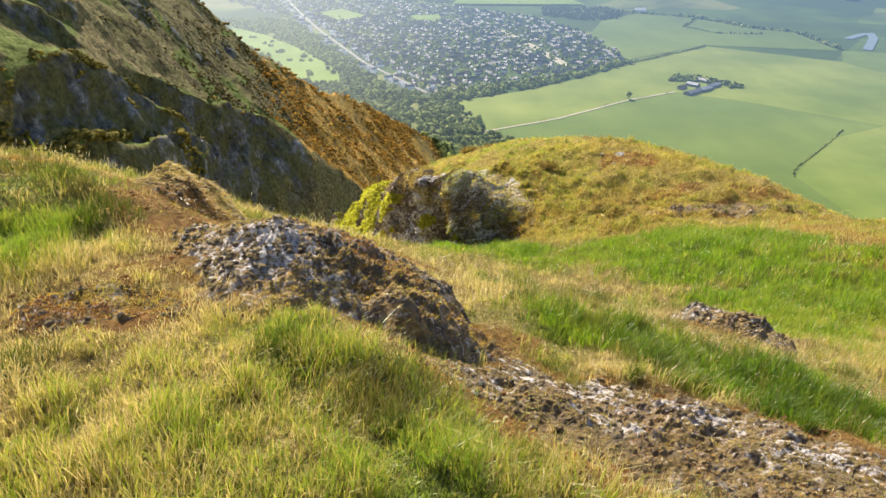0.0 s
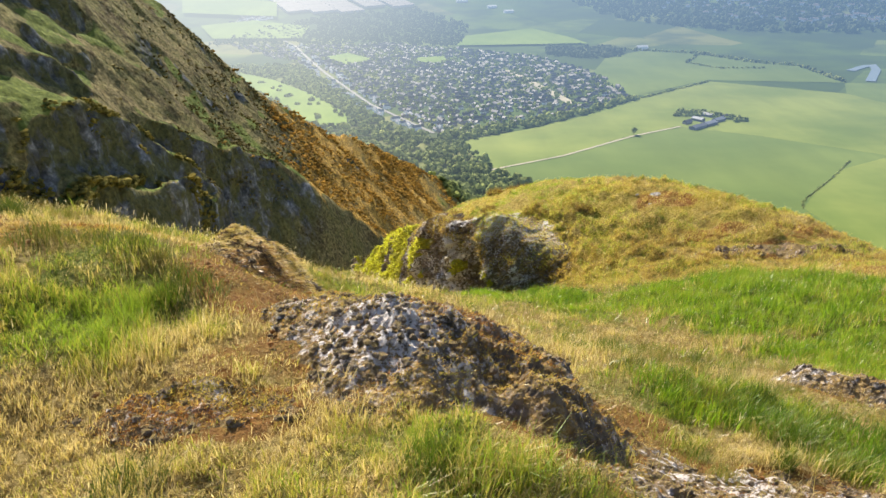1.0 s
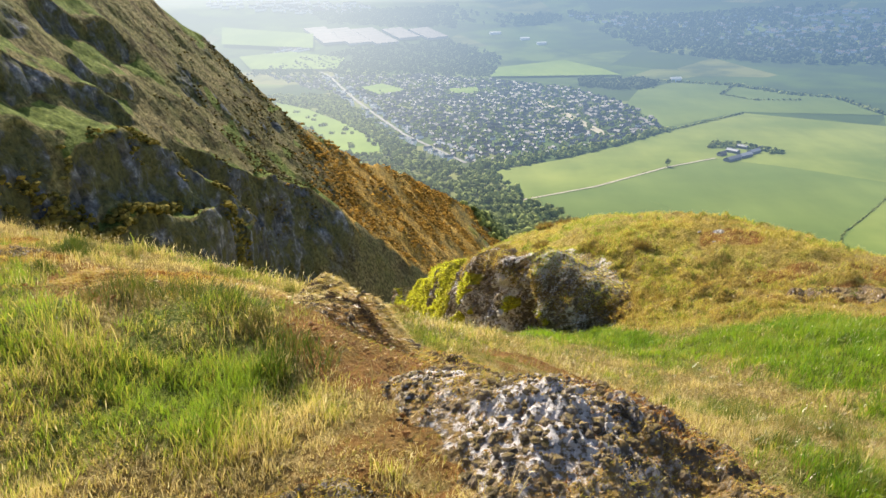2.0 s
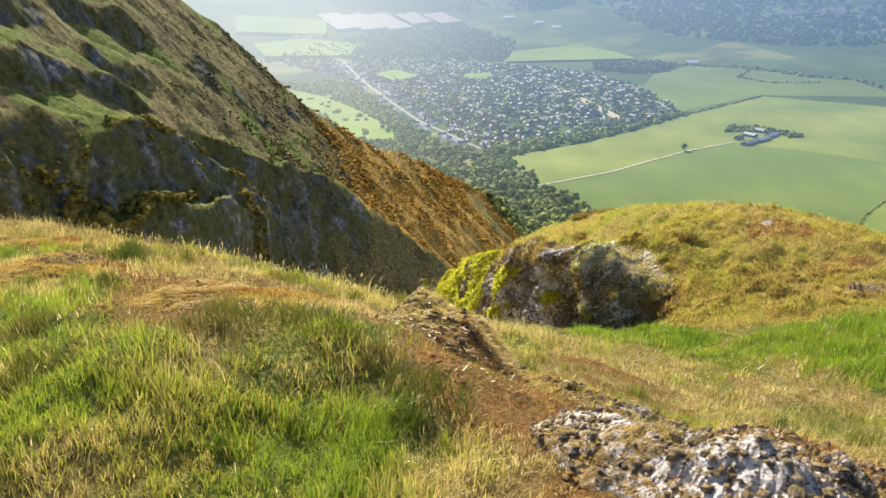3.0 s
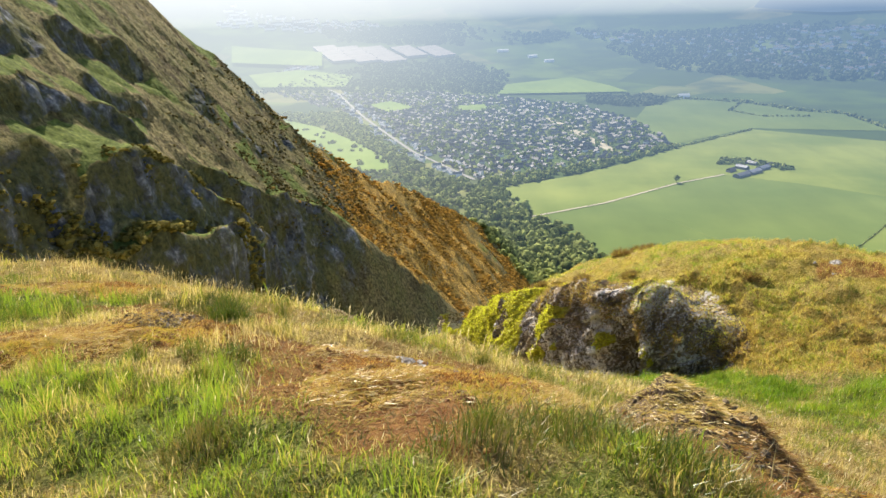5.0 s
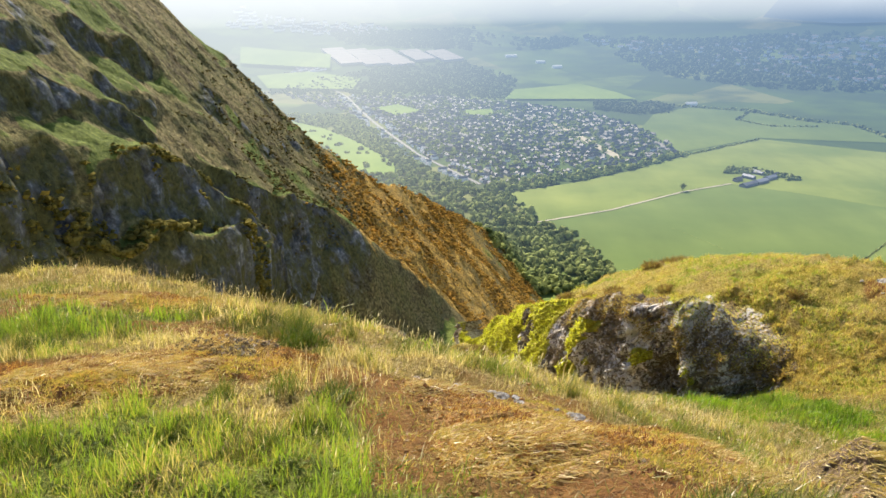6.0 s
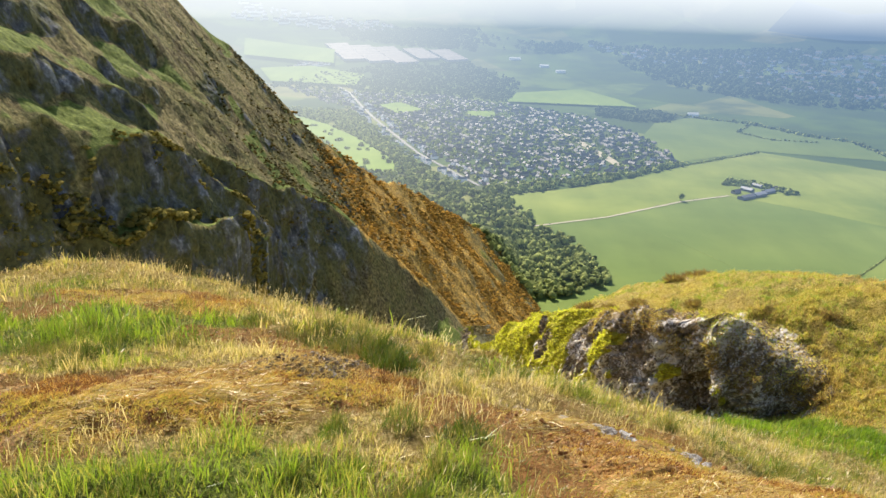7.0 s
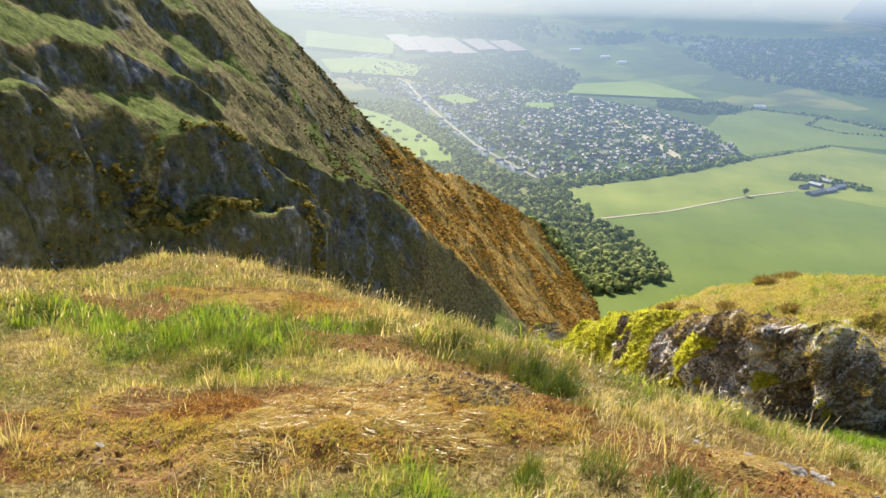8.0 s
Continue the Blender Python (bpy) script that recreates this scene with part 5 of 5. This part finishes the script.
rock("broken_rock", -5.3, 7.05, 0.5, 0.36, -35, 0.05, ROCK, "small broken rock at the end of a peat bank", 171, 0.014, 0.8, 0.3, growth=(4000, (0.015, 0.05), (0.3, -0.2, 0.5), STRAW, "straw between the broken stones"), lumps=200)
rock("peat_patch", -7.6, 10.0, 1.3, 0.6, 5, 0.03, PEAT, "bare brown peat near the brow", 181, 0.026, 0.6, 0.3, growth=(14000, (0.015, 0.05), (0.2, -0.1, 0.6), FIBRE, "short dry growth on peat near the brow"))
rock("edge_rock", -5.0, 11.3, 0.4, 1.15, 20, 0.14, ROCK, "weathered rock on the edge of the gully", 191, 0.028, 1.0)
rock("trodden_bank", -1.0, 5.0, 0.85, 0.36, -35, 0.05, SLAB, "worn stony bank below the rock lip", 201, 0.015, 0.8, 0.25, ((-0.8, 4.85, 0.35, 1.0), (-1.3, 5.2, 0.25, 0.6)), growth=(5000, (0.015, 0.05), (0.5, -0.3, 0.4), FIBRE, "short straw on the worn bank"), lumps=400)
rock("stony_brow", 6.0, 14.3, 1.8, 0.4, -5, 0.03, SLAB, "stony brown strip along the brow", 211, 0.045, 0.9, 0.3)


def stone_mesh(seed):
    bm = bmesh.new()
    bmesh.ops.create_icosphere(bm, subdivisions=2, radius=1.0)
    pick = random.Random(seed)
    shift = Vector((pick.uniform(0, 50), pick.uniform(0, 50), 0))
    for v in bm.verts:
        v.co *= 1 + 0.45 * noise.noise(v.co * 0.9 + shift) + 0.25 * noise.noise(v.co * 2.7 + shift)
        v.co.z *= 0.30
    me = bpy.data.meshes.new("stone")
    bm.to_mesh(me)
    bm.free()
    me.materials.append(STONE)
    return me


STONES = [stone_mesh(k) for k in range(5)]


def stone(x, y, size, label="small pale lichened stone lying on peat"):
    ob = new("stone", STONES[int(rng.integers(0, 5))])
    z = float(surface(np.array(x), np.array(y))) + 0.12 * size
    ob.matrix_basis = pose(x, y, z, rng.uniform(-15, 15), rng.uniform(-15, 15), rng.uniform(0, 360)) @ Matrix.Diagonal((size, size * rng.uniform(0.7, 1.1), size, 1))
    tagged(ob, label, "stone", "loose stones")


for k in range(22):
    a, r = rng.uniform(0, 6.28), rng.uniform(0.1, 1) ** 0.5
    stone(1.05 + 1.15 * r * math.cos(a), 2.85 + 0.7 * r * math.sin(a), rng.uniform(0.01, 0.024))
for x, y in ((0.98, 3.5), (0.62, 3.55), (1.3, 3.35), (1.5, 3.2)):
    stone(x, y, rng.uniform(0.018, 0.028), "pale stone on the rim of the slab")
for cx, cy, rx, ry, count in ((-3.2, 5.9, 0.8, 0.9, 26), (-5.35, 7.0, 0.5, 0.35, 22), (-6.2, 6.1, 1.2, 0.4, 10), (-7.4, 9.9, 1.0, 0.4, 8), (-0.6, 3.7, 0.8, 0.6, 24)):
    for k in range(count):
        a, r = rng.uniform(0, 6.28), rng.uniform(0.05, 1) ** 0.5
        stone(cx + rx * r * math.cos(a), cy + ry * r * math.sin(a), rng.uniform(0.012, 0.035), "small weathered stone half sunk in peat")
for k in range(34):
    f = k / 33
    stone(-4.2 + 1.5 * f + rng.normal(0, 0.05), 7.0 + 0.22 * math.sin(3.1 * f) - 0.25 * f + rng.normal(0, 0.07), rng.uniform(0.015, 0.05), "weathered stone on the rim of the peat")
stone(4.36, 17.75, 0.13, "white stone on the crest of the knoll")
for x, y in ((3.9, 17.7), (4.7, 17.3), (4.1, 17.2), (-0.25, 3.15), (-0.05, 3.25), (-0.6, 3.2)):
    stone(x, y, rng.uniform(0.03, 0.06))




# ---- grass ----
def blades(name, x, y, height, width, lean, material, label, category, tones, sink=0.01, flop=0.5, base=None):
    """Bent grass blades as one mesh, each with its own tone."""
    n = len(x)
    z = (surface(x, y) if base is None else base) - sink
    a = rng.uniform(0, 2 * np.pi, n)
    ux, uy = np.cos(a), np.sin(a)
    way = rng.uniform(0, 2 * np.pi, n)
    lx, ly = np.cos(way) * lean * height + 0.12 * height, np.sin(way) * lean * height - 0.05 * height
    b = np.stack([x, y, z], -1)
    side = np.stack([ux, uy, np.zeros(n)], -1) * (width / 2)[:, None]
    mid = b + np.stack([lx * 0.35, ly * 0.35, height * 0.58], -1)
    tip = b + np.stack([lx, ly, height * (1 - flop * lean * 0.6)], -1)
    verts = np.stack([b - side, b + side, mid + side * 0.8, mid - side * 0.8, tip], 1).reshape(-1, 3)
    k = (np.arange(n) * 5)[:, None]
    loops = (np.array([0, 1, 2, 3, 3, 2, 4])[None] + k).ravel()
    me = raw_mesh(name, verts, loops, np.tile([4, 3], n), smooth=False, tone=np.repeat(tones, 5))
    me.materials.append(material)
    return tagged(new(name, me), label, category, kind="stuff")


def in_walk(x, y):
    """The stretch of ground beside the walk."""
    return (y > 1.4 + 0.66 * np.maximum(0, -x - 0.9)) & (x < 0.64 * y + 0.4)


def strewn(count, x0, x1, y0, y1, chance):
    x, y = rng.uniform(x0, x1, count), rng.uniform(y0, y1, count)
    keep = in_walk(x, y)
    x, y = x[keep], y[keep]
    keep = rng.uniform(0, 1, len(x)) < chance(x, y)
    return x[keep], y[keep]


def sward(x, y):
    return np.clip(1.05 - 1.05 * bare(x, y), 0.02, 1) * (1 - 0.9 * step(-0.35, 0.0, from_cliff(x, y)))


def turf_of(count, x0, x1, y0, y1, thin, wide, size, label, grow=1.0):
    x, y = strewn(count, x0, x1, y0, y1, lambda x, y: sward(x, y) * thin(x, y) * (0.45 + 0.55 * tuft(x, y, size)[1]))
    own, deep = tuft(x, y, size)
    high = (0.045 + 0.06 * np.clip(rough(x, y, 0.5, 3, 90), -0.35, 1) + 0.05 * lush(x, y)) * (0.55 + 0.8 * deep) * (1 + 0.4 * own) * (1 - 0.4 * ellipse(x, y, -3.1, 4.9, 1.4, 0.7, 0, 0.5, 18))
    shade = tone(x, y) + 0.26 * own * (1 - 0.5 * lush(x, y)) - 0.05 * (1 - deep)
    blades("grass", x, y, np.maximum(grow * high * rng.uniform(0.6, 1.5, len(x)), 0.025), rng.uniform(*wide, len(x)), rng.uniform(0.1, 0.9, len(x)), GRASS, label, "grass", np.clip(shade, 0, 1.3))


turf_of(330000, -8.5, 4.0, 1.3, 8.2, lambda x, y: np.clip(1.2 - (y - 1.4 - 0.66 * np.maximum(0, -x - 0.9)) * 0.14, 0.4, 1), (0.002, 0.0048), 0.19, "long mixed green and straw mountain grass")
turf_of(150000, -3.6, 1.2, 1.2, 4.0, lambda x, y: 1.0, (0.0016, 0.0036), 0.13, "fine straw and green grass by the worn patch", 0.95)
turf_of(140000, -11.5, 10.5, 8.2, 17.0, lambda x, y: 1.0, (0.005, 0.011), 0.26, "green grass filling the hollow", 1.15)
x, y = strewn(40000, 3.2, 6.5, 4.5, 8.4, sward)
blades("grass", x, y, rng.uniform(0.05, 0.13, len(x)), rng.uniform(0.003, 0.007, len(x)), rng.uniform(0.1, 0.8, len(x)), GRASS, "green grass on the slope beside the ledge", "grass", np.clip(tone(x, y) + 0.25 * tuft(x, y)[0] + 0.15, 0, 1))
x, y = strewn(210000, -3.2, 10.5, 11, 25, lambda x, y: np.where(x > 1.4, step(-0.4, 0.1, from_cliff(x, y)), step(0.25, 0.6, from_cliff(x, y))) * np.clip(1.35 - (y - 12) * 0.06, 0.3, 1) * (0.35 + 0.65 * tuft(x, y, 0.34)[1]))
own, deep = tuft(x, y, 0.34)
blades("knoll_turf", x, y, rng.uniform(0.025, 0.09, len(x)) * (0.6 + 0.7 * deep) * (1 + 0.4 * own), rng.uniform(0.007, 0.015, len(x)), rng.uniform(0.2, 1.0, len(x)), KNOLL, "short tufted yellow turf covering the knoll", "grass",
       np.clip(0.50 + 0.55 * rough(x, y, 0.9, 3, 94) + 0.45 * rough(x, y, 2.6, 2, 95) + 0.35 * own - 0.3 * bare(x, y) - 0.3 * (1 - step(0.6, 1.6, from_cliff(x, y))) * (1 - step(3.5, 5.0, x)), 0, 1))


x, y = strewn(60000, 0.8, 5.5, 12.5, 18.5, lambda x, y: step(-0.3, 0.1, from_cliff(x, y)) * (1 - step(1.6, 2.8, from_cliff(x, y))) * (0.25 + 0.75 * tuft(x, y, 0.3)[1]))
blades("bank_turf", x, y, rng.uniform(0.04, 0.12, len(x)), rng.uniform(0.009, 0.018, len(x)), rng.uniform(0.3, 1.3, len(x)), KNOLL, "shaggy amber turf on the bank below the knoll", "grass", np.clip(0.40 + 0.45 * tuft(x, y, 0.3)[0] + 0.2 * rough(x, y, 1.0, 2, 106), 0, 0.7))


x, y = strewn(150000, -0.8, 10.0, 6.0, 17.5, lambda x, y: np.clip(1.5 * lush(x, y) - 0.45, 0, 1) * (0.3 + 0.7 * tuft(x, y, 0.3)[1]) * (from_cliff(x, y) < 0.1))
own, deep = tuft(x, y, 0.3)
blades("lush_grass", x, y, rng.uniform(0.08, 0.17, len(x)) * (0.6 + 0.6 * deep) * (1 + 0.3 * own), rng.uniform(0.006, 0.011, len(x)), rng.uniform(0.1, 0.8, len(x)), LUSH, "bright lush grass below the crag", "grass", np.clip(0.45 + 0.45 * own + 0.5 * rough(x, y, 1.1, 3, 119), 0, 1.1))
x, y = strewn(28000, 0.2, 3.4, 3.0, 6.0, lambda x, y: np.clip(1.5 * lush(x, y) - 0.3, 0, 1) * sward(x, y))
blades("lush_grass", x, y, rng.uniform(0.08, 0.17, len(x)), rng.uniform(0.003, 0.006, len(x)), rng.uniform(0.1, 0.8, len(x)), LUSH, "thick green grass beside the slab", "grass", np.clip(0.75 + 0.6 * tuft(x, y, 0.3)[0] + 0.4 * rough(x, y, 0.7, 2, 118), 0, 1.2))


x, y = strewn(60000, 4.4, 10.0, 7.5, 14.0, lambda x, y: step(5.2, 6.4, x + 0.4 * rough(x, y, 0.8, 2, 110)) * (from_cliff(x, y) < 0.2) * (0.3 + 0.7 * tuft(x, y, 0.3)[1]))
blades("dry_turf", x, y, rng.uniform(0.04, 0.11, len(x)), rng.uniform(0.006, 0.012, len(x)), rng.uniform(0.2, 1.1, len(x)), KNOLL, "dry straw-coloured turf on the rising ground", "grass", np.clip(0.38 + 0.5 * tuft(x, y, 0.3)[0] + 0.4 * rough(x, y, 0.9, 2, 112) - 0.2 * bare(x, y), 0, 1))


def thatch(count, x0, x1, y0, y1, size, label):
    """The short matted growth between the tufts."""
    x, y = strewn(count, x0, x1, y0, y1, lambda x, y: 1 - 0.75 * bare(x, y))
    root = np.stack([x, y, surface(x, y) - 0.004], -1)
    way = np.stack([rng.normal(0.1, 0.7, len(x)), rng.normal(0, 0.7, len(x)), rng.uniform(0.2, 1.2, len(x))], -1) * (size * rng.uniform(0.5, 1.3, len(x)))[:, None]
    ob = tufts_on("thatch", root, way, THATCH, label, np.clip(tone(x, y) + 0.3 * tuft(x, y, 0.11)[0] - 0.12, 0, 1), size * 0.14)
    tagged(ob, label, "grass", kind="stuff")


thatch(300000, -9, 4.5, 1.3, 8.4, 0.04, "short matted straw and green thatch under the grass")
thatch(150000, -11.5, 10.5, 8.2, 16, 0.07, "short matted growth on the floor of the hollow")


def tussocks(count, x0, x1, y0, y1, each, tall, chance, name, label):
    cx, cy = strewn(count, x0, x1, y0, y1, chance)
    r = rng.uniform(0.06, 0.17, len(cx)) * tall / 0.2
    a, q = rng.uniform(0, 2 * np.pi, (len(cx), each)), rng.uniform(0, 1, (len(cx), each)) ** 0.6
    x, y = (cx[:, None] + r[:, None] * q * np.cos(a)).ravel(), (cy[:, None] + r[:, None] * q * np.sin(a)).ravel()
    h = (tall * rng.uniform(0.6, 1.25, len(cx))[:, None] * (1.1 - 0.5 * q) * rng.uniform(0.7, 1.2, q.shape)).ravel()
    own = np.repeat(rng.uniform(0.15, 0.8, len(cx)), each)
    blades(name, x, y, h, np.full(len(x), 0.004) * (tall / 0.2), np.tile(0.2, len(x)) + 0.4 * q.ravel(), RUSH, label, "grass", np.clip(own + 0.4 * lush(x, y), 0, 1))


tussocks(620, -9.5, 3.0, 1.6, 8.5, 170, 0.15, lambda x, y: sward(x, y) * np.clip(0.35 + rough(x, y, 1.5, 2, 97), 0, 1), "tussocks", "dark green grass tussocks among the turf")
tussocks(1500, -11, 9, 6.5, 17.0, 50, 0.19, lambda x, y: sward(x, y) * np.clip(0.25 + 0.5 * lush(x, y) + rough(x, y, 2.0, 2, 98), 0, 1), "tussocks", "dark tussocks in the hollow")
tussocks(260, 0.3, 3.2, 3.2, 5.2, 120, 0.17, lambda x, y: sward(x, y) * lush(x, y), "tussocks", "thick dark green grass below the slab")
tussocks(700, 0.5, 6.8, 5.5, 15.5, 60, 0.17, lambda x, y: np.clip(1.4 * lush(x, y) - 0.3, 0, 1) * np.clip(0.3 + 0.8 * rough(x, y, 1.2, 2, 121), 0, 1) * (from_cliff(x, y) < -0.2), "tussocks", "darker tussocks standing in the lush grass")
tussocks(800, -1.0, 9.5, 12.5, 21, 70, 0.15, lambda x, y: step(0.5, 1.2, from_cliff(x, y)) * np.clip(0.22 + rough(x, y, 1.6, 2, 100), 0, 1), "tussocks", "dark green tussocks on the knoll")
row = np.array([(-5.87, 9.2), (-5.6, 8.75), (-5.4, 8.3), (-5.2, 7.9), (-5.0, 7.5), (-4.85, 7.2), (-6.9, 7.3), (-6.75, 7.35)])
a, q = rng.uniform(0, 2 * np.pi, (len(row), 320)), rng.uniform(0, 1, (len(row), 320)) ** 0.6
x, y = (row[:, :1] + 0.15 * q * np.cos(a)).ravel(), (row[:, 1:] + 0.15 * q * np.sin(a)).ravel()
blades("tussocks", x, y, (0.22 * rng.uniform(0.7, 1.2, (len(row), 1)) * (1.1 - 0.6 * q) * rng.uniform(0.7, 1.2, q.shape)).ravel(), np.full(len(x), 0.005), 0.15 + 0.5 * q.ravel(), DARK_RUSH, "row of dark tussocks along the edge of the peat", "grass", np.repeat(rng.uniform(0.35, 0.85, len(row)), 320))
# the big tussocks that stand out of the turf
big = np.array([(-5.8, 8.6), (-5.5, 8.3), (-5.3, 8.0), (-5.1, 7.75), (-4.9, 7.35), (-6.3, 9.0), (-0.27, 2.2), (-0.15, 2.35), (-2.4, 4.45), (-2.0, 4.1), (-2.2, 4.3), (-4.4, 6.05),
                (-4.0, 4.6), (-3.0, 4.5), (-2.7, 4.75), (-7.4, 7.6), (-6.6, 8.0), (0.6, 4.9), (0.9, 4.7), (-4.6, 5.4), (-3.7, 4.1), (-1.7, 2.5), (1.35, 5.6), (0.2, 6.0)])
each = 300
a, q = rng.uniform(0, 2 * np.pi, (len(big), each)), rng.uniform(0, 1, (len(big), each)) ** 0.6
r = np.where(np.arange(len(big)) < 6, 0.22, rng.uniform(0.12, 0.24, len(big)))[:, None]
x, y = (big[:, :1] + r * q * np.cos(a)).ravel(), (big[:, 1:] + r * q * np.sin(a)).ravel()
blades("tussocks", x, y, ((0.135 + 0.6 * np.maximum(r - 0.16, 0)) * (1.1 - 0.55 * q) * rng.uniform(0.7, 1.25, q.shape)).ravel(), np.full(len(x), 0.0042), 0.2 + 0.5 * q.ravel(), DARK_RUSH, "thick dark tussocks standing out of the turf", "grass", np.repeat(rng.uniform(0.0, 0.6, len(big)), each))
x, y = strewn(8000, -10.5, 2.5, 1.5, 11.5, lambda x, y: sward(x, y) * np.clip(0.25 + 0.9 * rough(x, y, 1.4, 2, 99), 0, 1))
blades("seed_stalks", x, y, rng.uniform(0.08, 0.2, len(x)), rng.uniform(0.0014, 0.0026, len(x)), rng.uniform(0.1, 0.6, len(x)), STALK, "pale dry seed stalks above the grass", "grass", rng.uniform(0, 0.6, len(x)))
x, y = strewn(2600, -9.5, -4.2, 9.3, 13.2, lambda x, y: np.clip(0.5 + 0.9 * rough(x, y, 1.0, 2, 102), 0, 1))
blades("seed_stalks", x, y, rng.uniform(0.12, 0.28, len(x)), rng.uniform(0.003, 0.005, len(x)), rng.uniform(0.1, 0.5, len(x)), STALK, "pinkish seed heads along the brow", "grass", rng.uniform(0, 0.5, len(x)))
x, y = strewn(9000, -8.5, 2.5, 1.6, 11, lambda x, y: bare(x, y) * np.clip(0.2 + rough(x, y, 0.5, 2, 91), 0, 1))
blades("peat_stalks", x, y, rng.uniform(0.01, 0.04, len(x)), rng.uniform(0.002, 0.004, len(x)), rng.uniform(0.3, 1.2, len(x)), STALK, "short dry stalks on the bare peat", "grass", rng.uniform(0, 0.3, len(x)), 0.0, 0.5, surface(x, y) + 0.02)


def heather(x, y, size, label="low brown heather bush on the knoll"):
    n = 1400
    d = rng.normal(0, 1, (n, 3))
    d /= np.linalg.norm(d, axis=1)[:, None]
    d[:, 2] = np.abs(d[:, 2])
    root = np.array([x, y, float(surface(np.array(x), np.array(y))) - 0.03])
    inner = root + d * rng.uniform(0.1, 0.75, n)[:, None] * size * np.array([1.2, 1.0, 0.42])
    outer = inner + (d + rng.normal(0, 0.4, (n, 3))) * size * 0.32
    side = np.cross(d, rng.normal(0, 1, (n, 3)))
    side *= (0.012 * size / 0.3) / np.linalg.norm(side, axis=1)[:, None]
    verts = np.stack([inner - side, inner + side, outer], 1).reshape(-1, 3) - root
    me = raw_mesh("heather", verts, np.arange(n * 3), np.full(n, 3), smooth=False, tone=np.repeat(rng.uniform(0, 1, n), 3))
    me.materials.append(HEATHER)
    ob = new("heather_bush", me)
    ob.matrix_basis = Matrix.Translation(root)
    tagged(ob, label, "bush", "heather bushes")


for x, y, size in ((1.3, 16.6, 0.3), (0.75, 17.5, 0.28), (0.35, 18.3, 0.3), (0.0, 19.2, 0.26), (-0.5, 21.0, 0.3), (-1.0, 22.2, 0.28), (2.75, 15.1, 0.17), (0.85, 23.0, 0.36), (1.5, 23.6, 0.4), (0.5, 19.6, 0.3), (1.9, 24.0, 0.36), (-1.4, 23.6, 0.35), (2.0, 16.2, 0.28), (2.6, 17.6, 0.25), (1.05, 17.1, 0.24), (0.2, 18.0, 0.22), (-0.3, 19.8, 0.3), (-2.0, 23.9, 0.3), (-4.2, 25.2, 0.4), (-4.8, 25.0, 0.35), (-3.6, 25.3, 0.35), (3.5, 15.6, 0.22), (1.7, 15.9, 0.2)):
    heather(x, y, size)



def seed_heads(count, x0, x1, y0, y1, tall, width, label):
    """Thin stems with a pale head each."""
    x, y = strewn(count, x0, x1, y0, y1, lambda x, y: sward(x, y) * np.clip(0.35 + rough(x, y, 0.8, 2, 104), 0, 1))
    n = len(x)
    root = np.stack([x, y, surface(x, y)], -1)
    stem = np.stack([rng.normal(0.15, 0.25, n), rng.normal(0, 0.25, n), np.ones(n)], -1) * rng.uniform(*tall, n)[:, None]
    side = np.stack([rng.normal(0, 1, n), rng.normal(0, 1, n), np.zeros(n)], -1)
    side *= width / 2 / np.linalg.norm(side, axis=1)[:, None]
    tip = root + stem
    verts = np.stack([root - 0.3 * side, root + 0.3 * side, tip, tip - side, tip + stem * 0.22, tip + side, tip - stem * 0.15], 1).reshape(-1, 3)
    loops = (np.array([0, 1, 2, 6, 5, 4, 3])[None] + (np.arange(n) * 7)[:, None]).ravel()
    me = raw_mesh("seed_heads", verts, loops, np.tile([3, 4], n), smooth=False, tone=np.repeat(rng.uniform(0, 0.25, n), 7))
    me.materials.append(SEED)
    tagged(new("seed_heads", me), label, "grass", kind="stuff")


seed_heads(7000, -8, 3, 1.4, 7.5, (0.06, 0.14), 0.0045, "small pale seed heads standing in the grass")
seed_heads(3500, -11, 6, 7.5, 13, (0.10, 0.2), 0.007, "pale seed heads in the far grass")

x, y = strewn(150000, -8.5, 2.6, 1.8, 10.5, lambda x, y: np.clip(bare(x, y) * (0.6 + 0.8 * rough(x, y, 0.3, 2, 114)), 0, 1))
root = np.stack([x, y, surface(x, y)], -1)
way = np.stack([rng.normal(0.25, 0.5, len(x)), rng.normal(-0.1, 0.5, len(x)), rng.uniform(0.1, 0.8, len(x))], -1) * rng.uniform(0.01, 0.035, len(x))[:, None]
tufts_on("peat_growth", root, way, FIBRE, "short rust and straw growth over the worn ground", np.clip(0.45 + 0.7 * rough(x, y, 0.5, 3, 116), 0, 1), 0.006)

# crumbs of peat and chips of stone lying on the worn ground
x, y = strewn(9000, -8.5, 2.5, 1.8, 10.5, lambda x, y: bare(x, y) ** 2 * np.clip(0.2 + 1.2 * rough(x, y, 0.4, 2, 108), 0, 1))
x, y = x[:1700], y[:1700]
clumps("peat_crumbs", x, y, surface(x, y) + 0.015, rng.uniform(0.006, 0.022, len(x)), PEAT, "dark crumbs of dry peat on the bare ground", "peat", 1, 0.7, 0.3, 0.3)

# thinner grass on the rest of the shoulder
x, y = rng.uniform(-9, 6, 20000), rng.uniform(-4, 8, 20000)
keep = ~in_walk(x, y)
x, y = x[keep], y[keep]
blades("grass", x, y, rng.uniform(0.06, 0.14, len(x)), rng.uniform(0.006, 0.011, len(x)), rng.uniform(0.2, 0.9, len(x)), GRASS, "straw and green grass over the shoulder", "grass", np.clip(tone(x, y) + 0.3 * tuft(x, y, 0.3)[0], 0, 1))
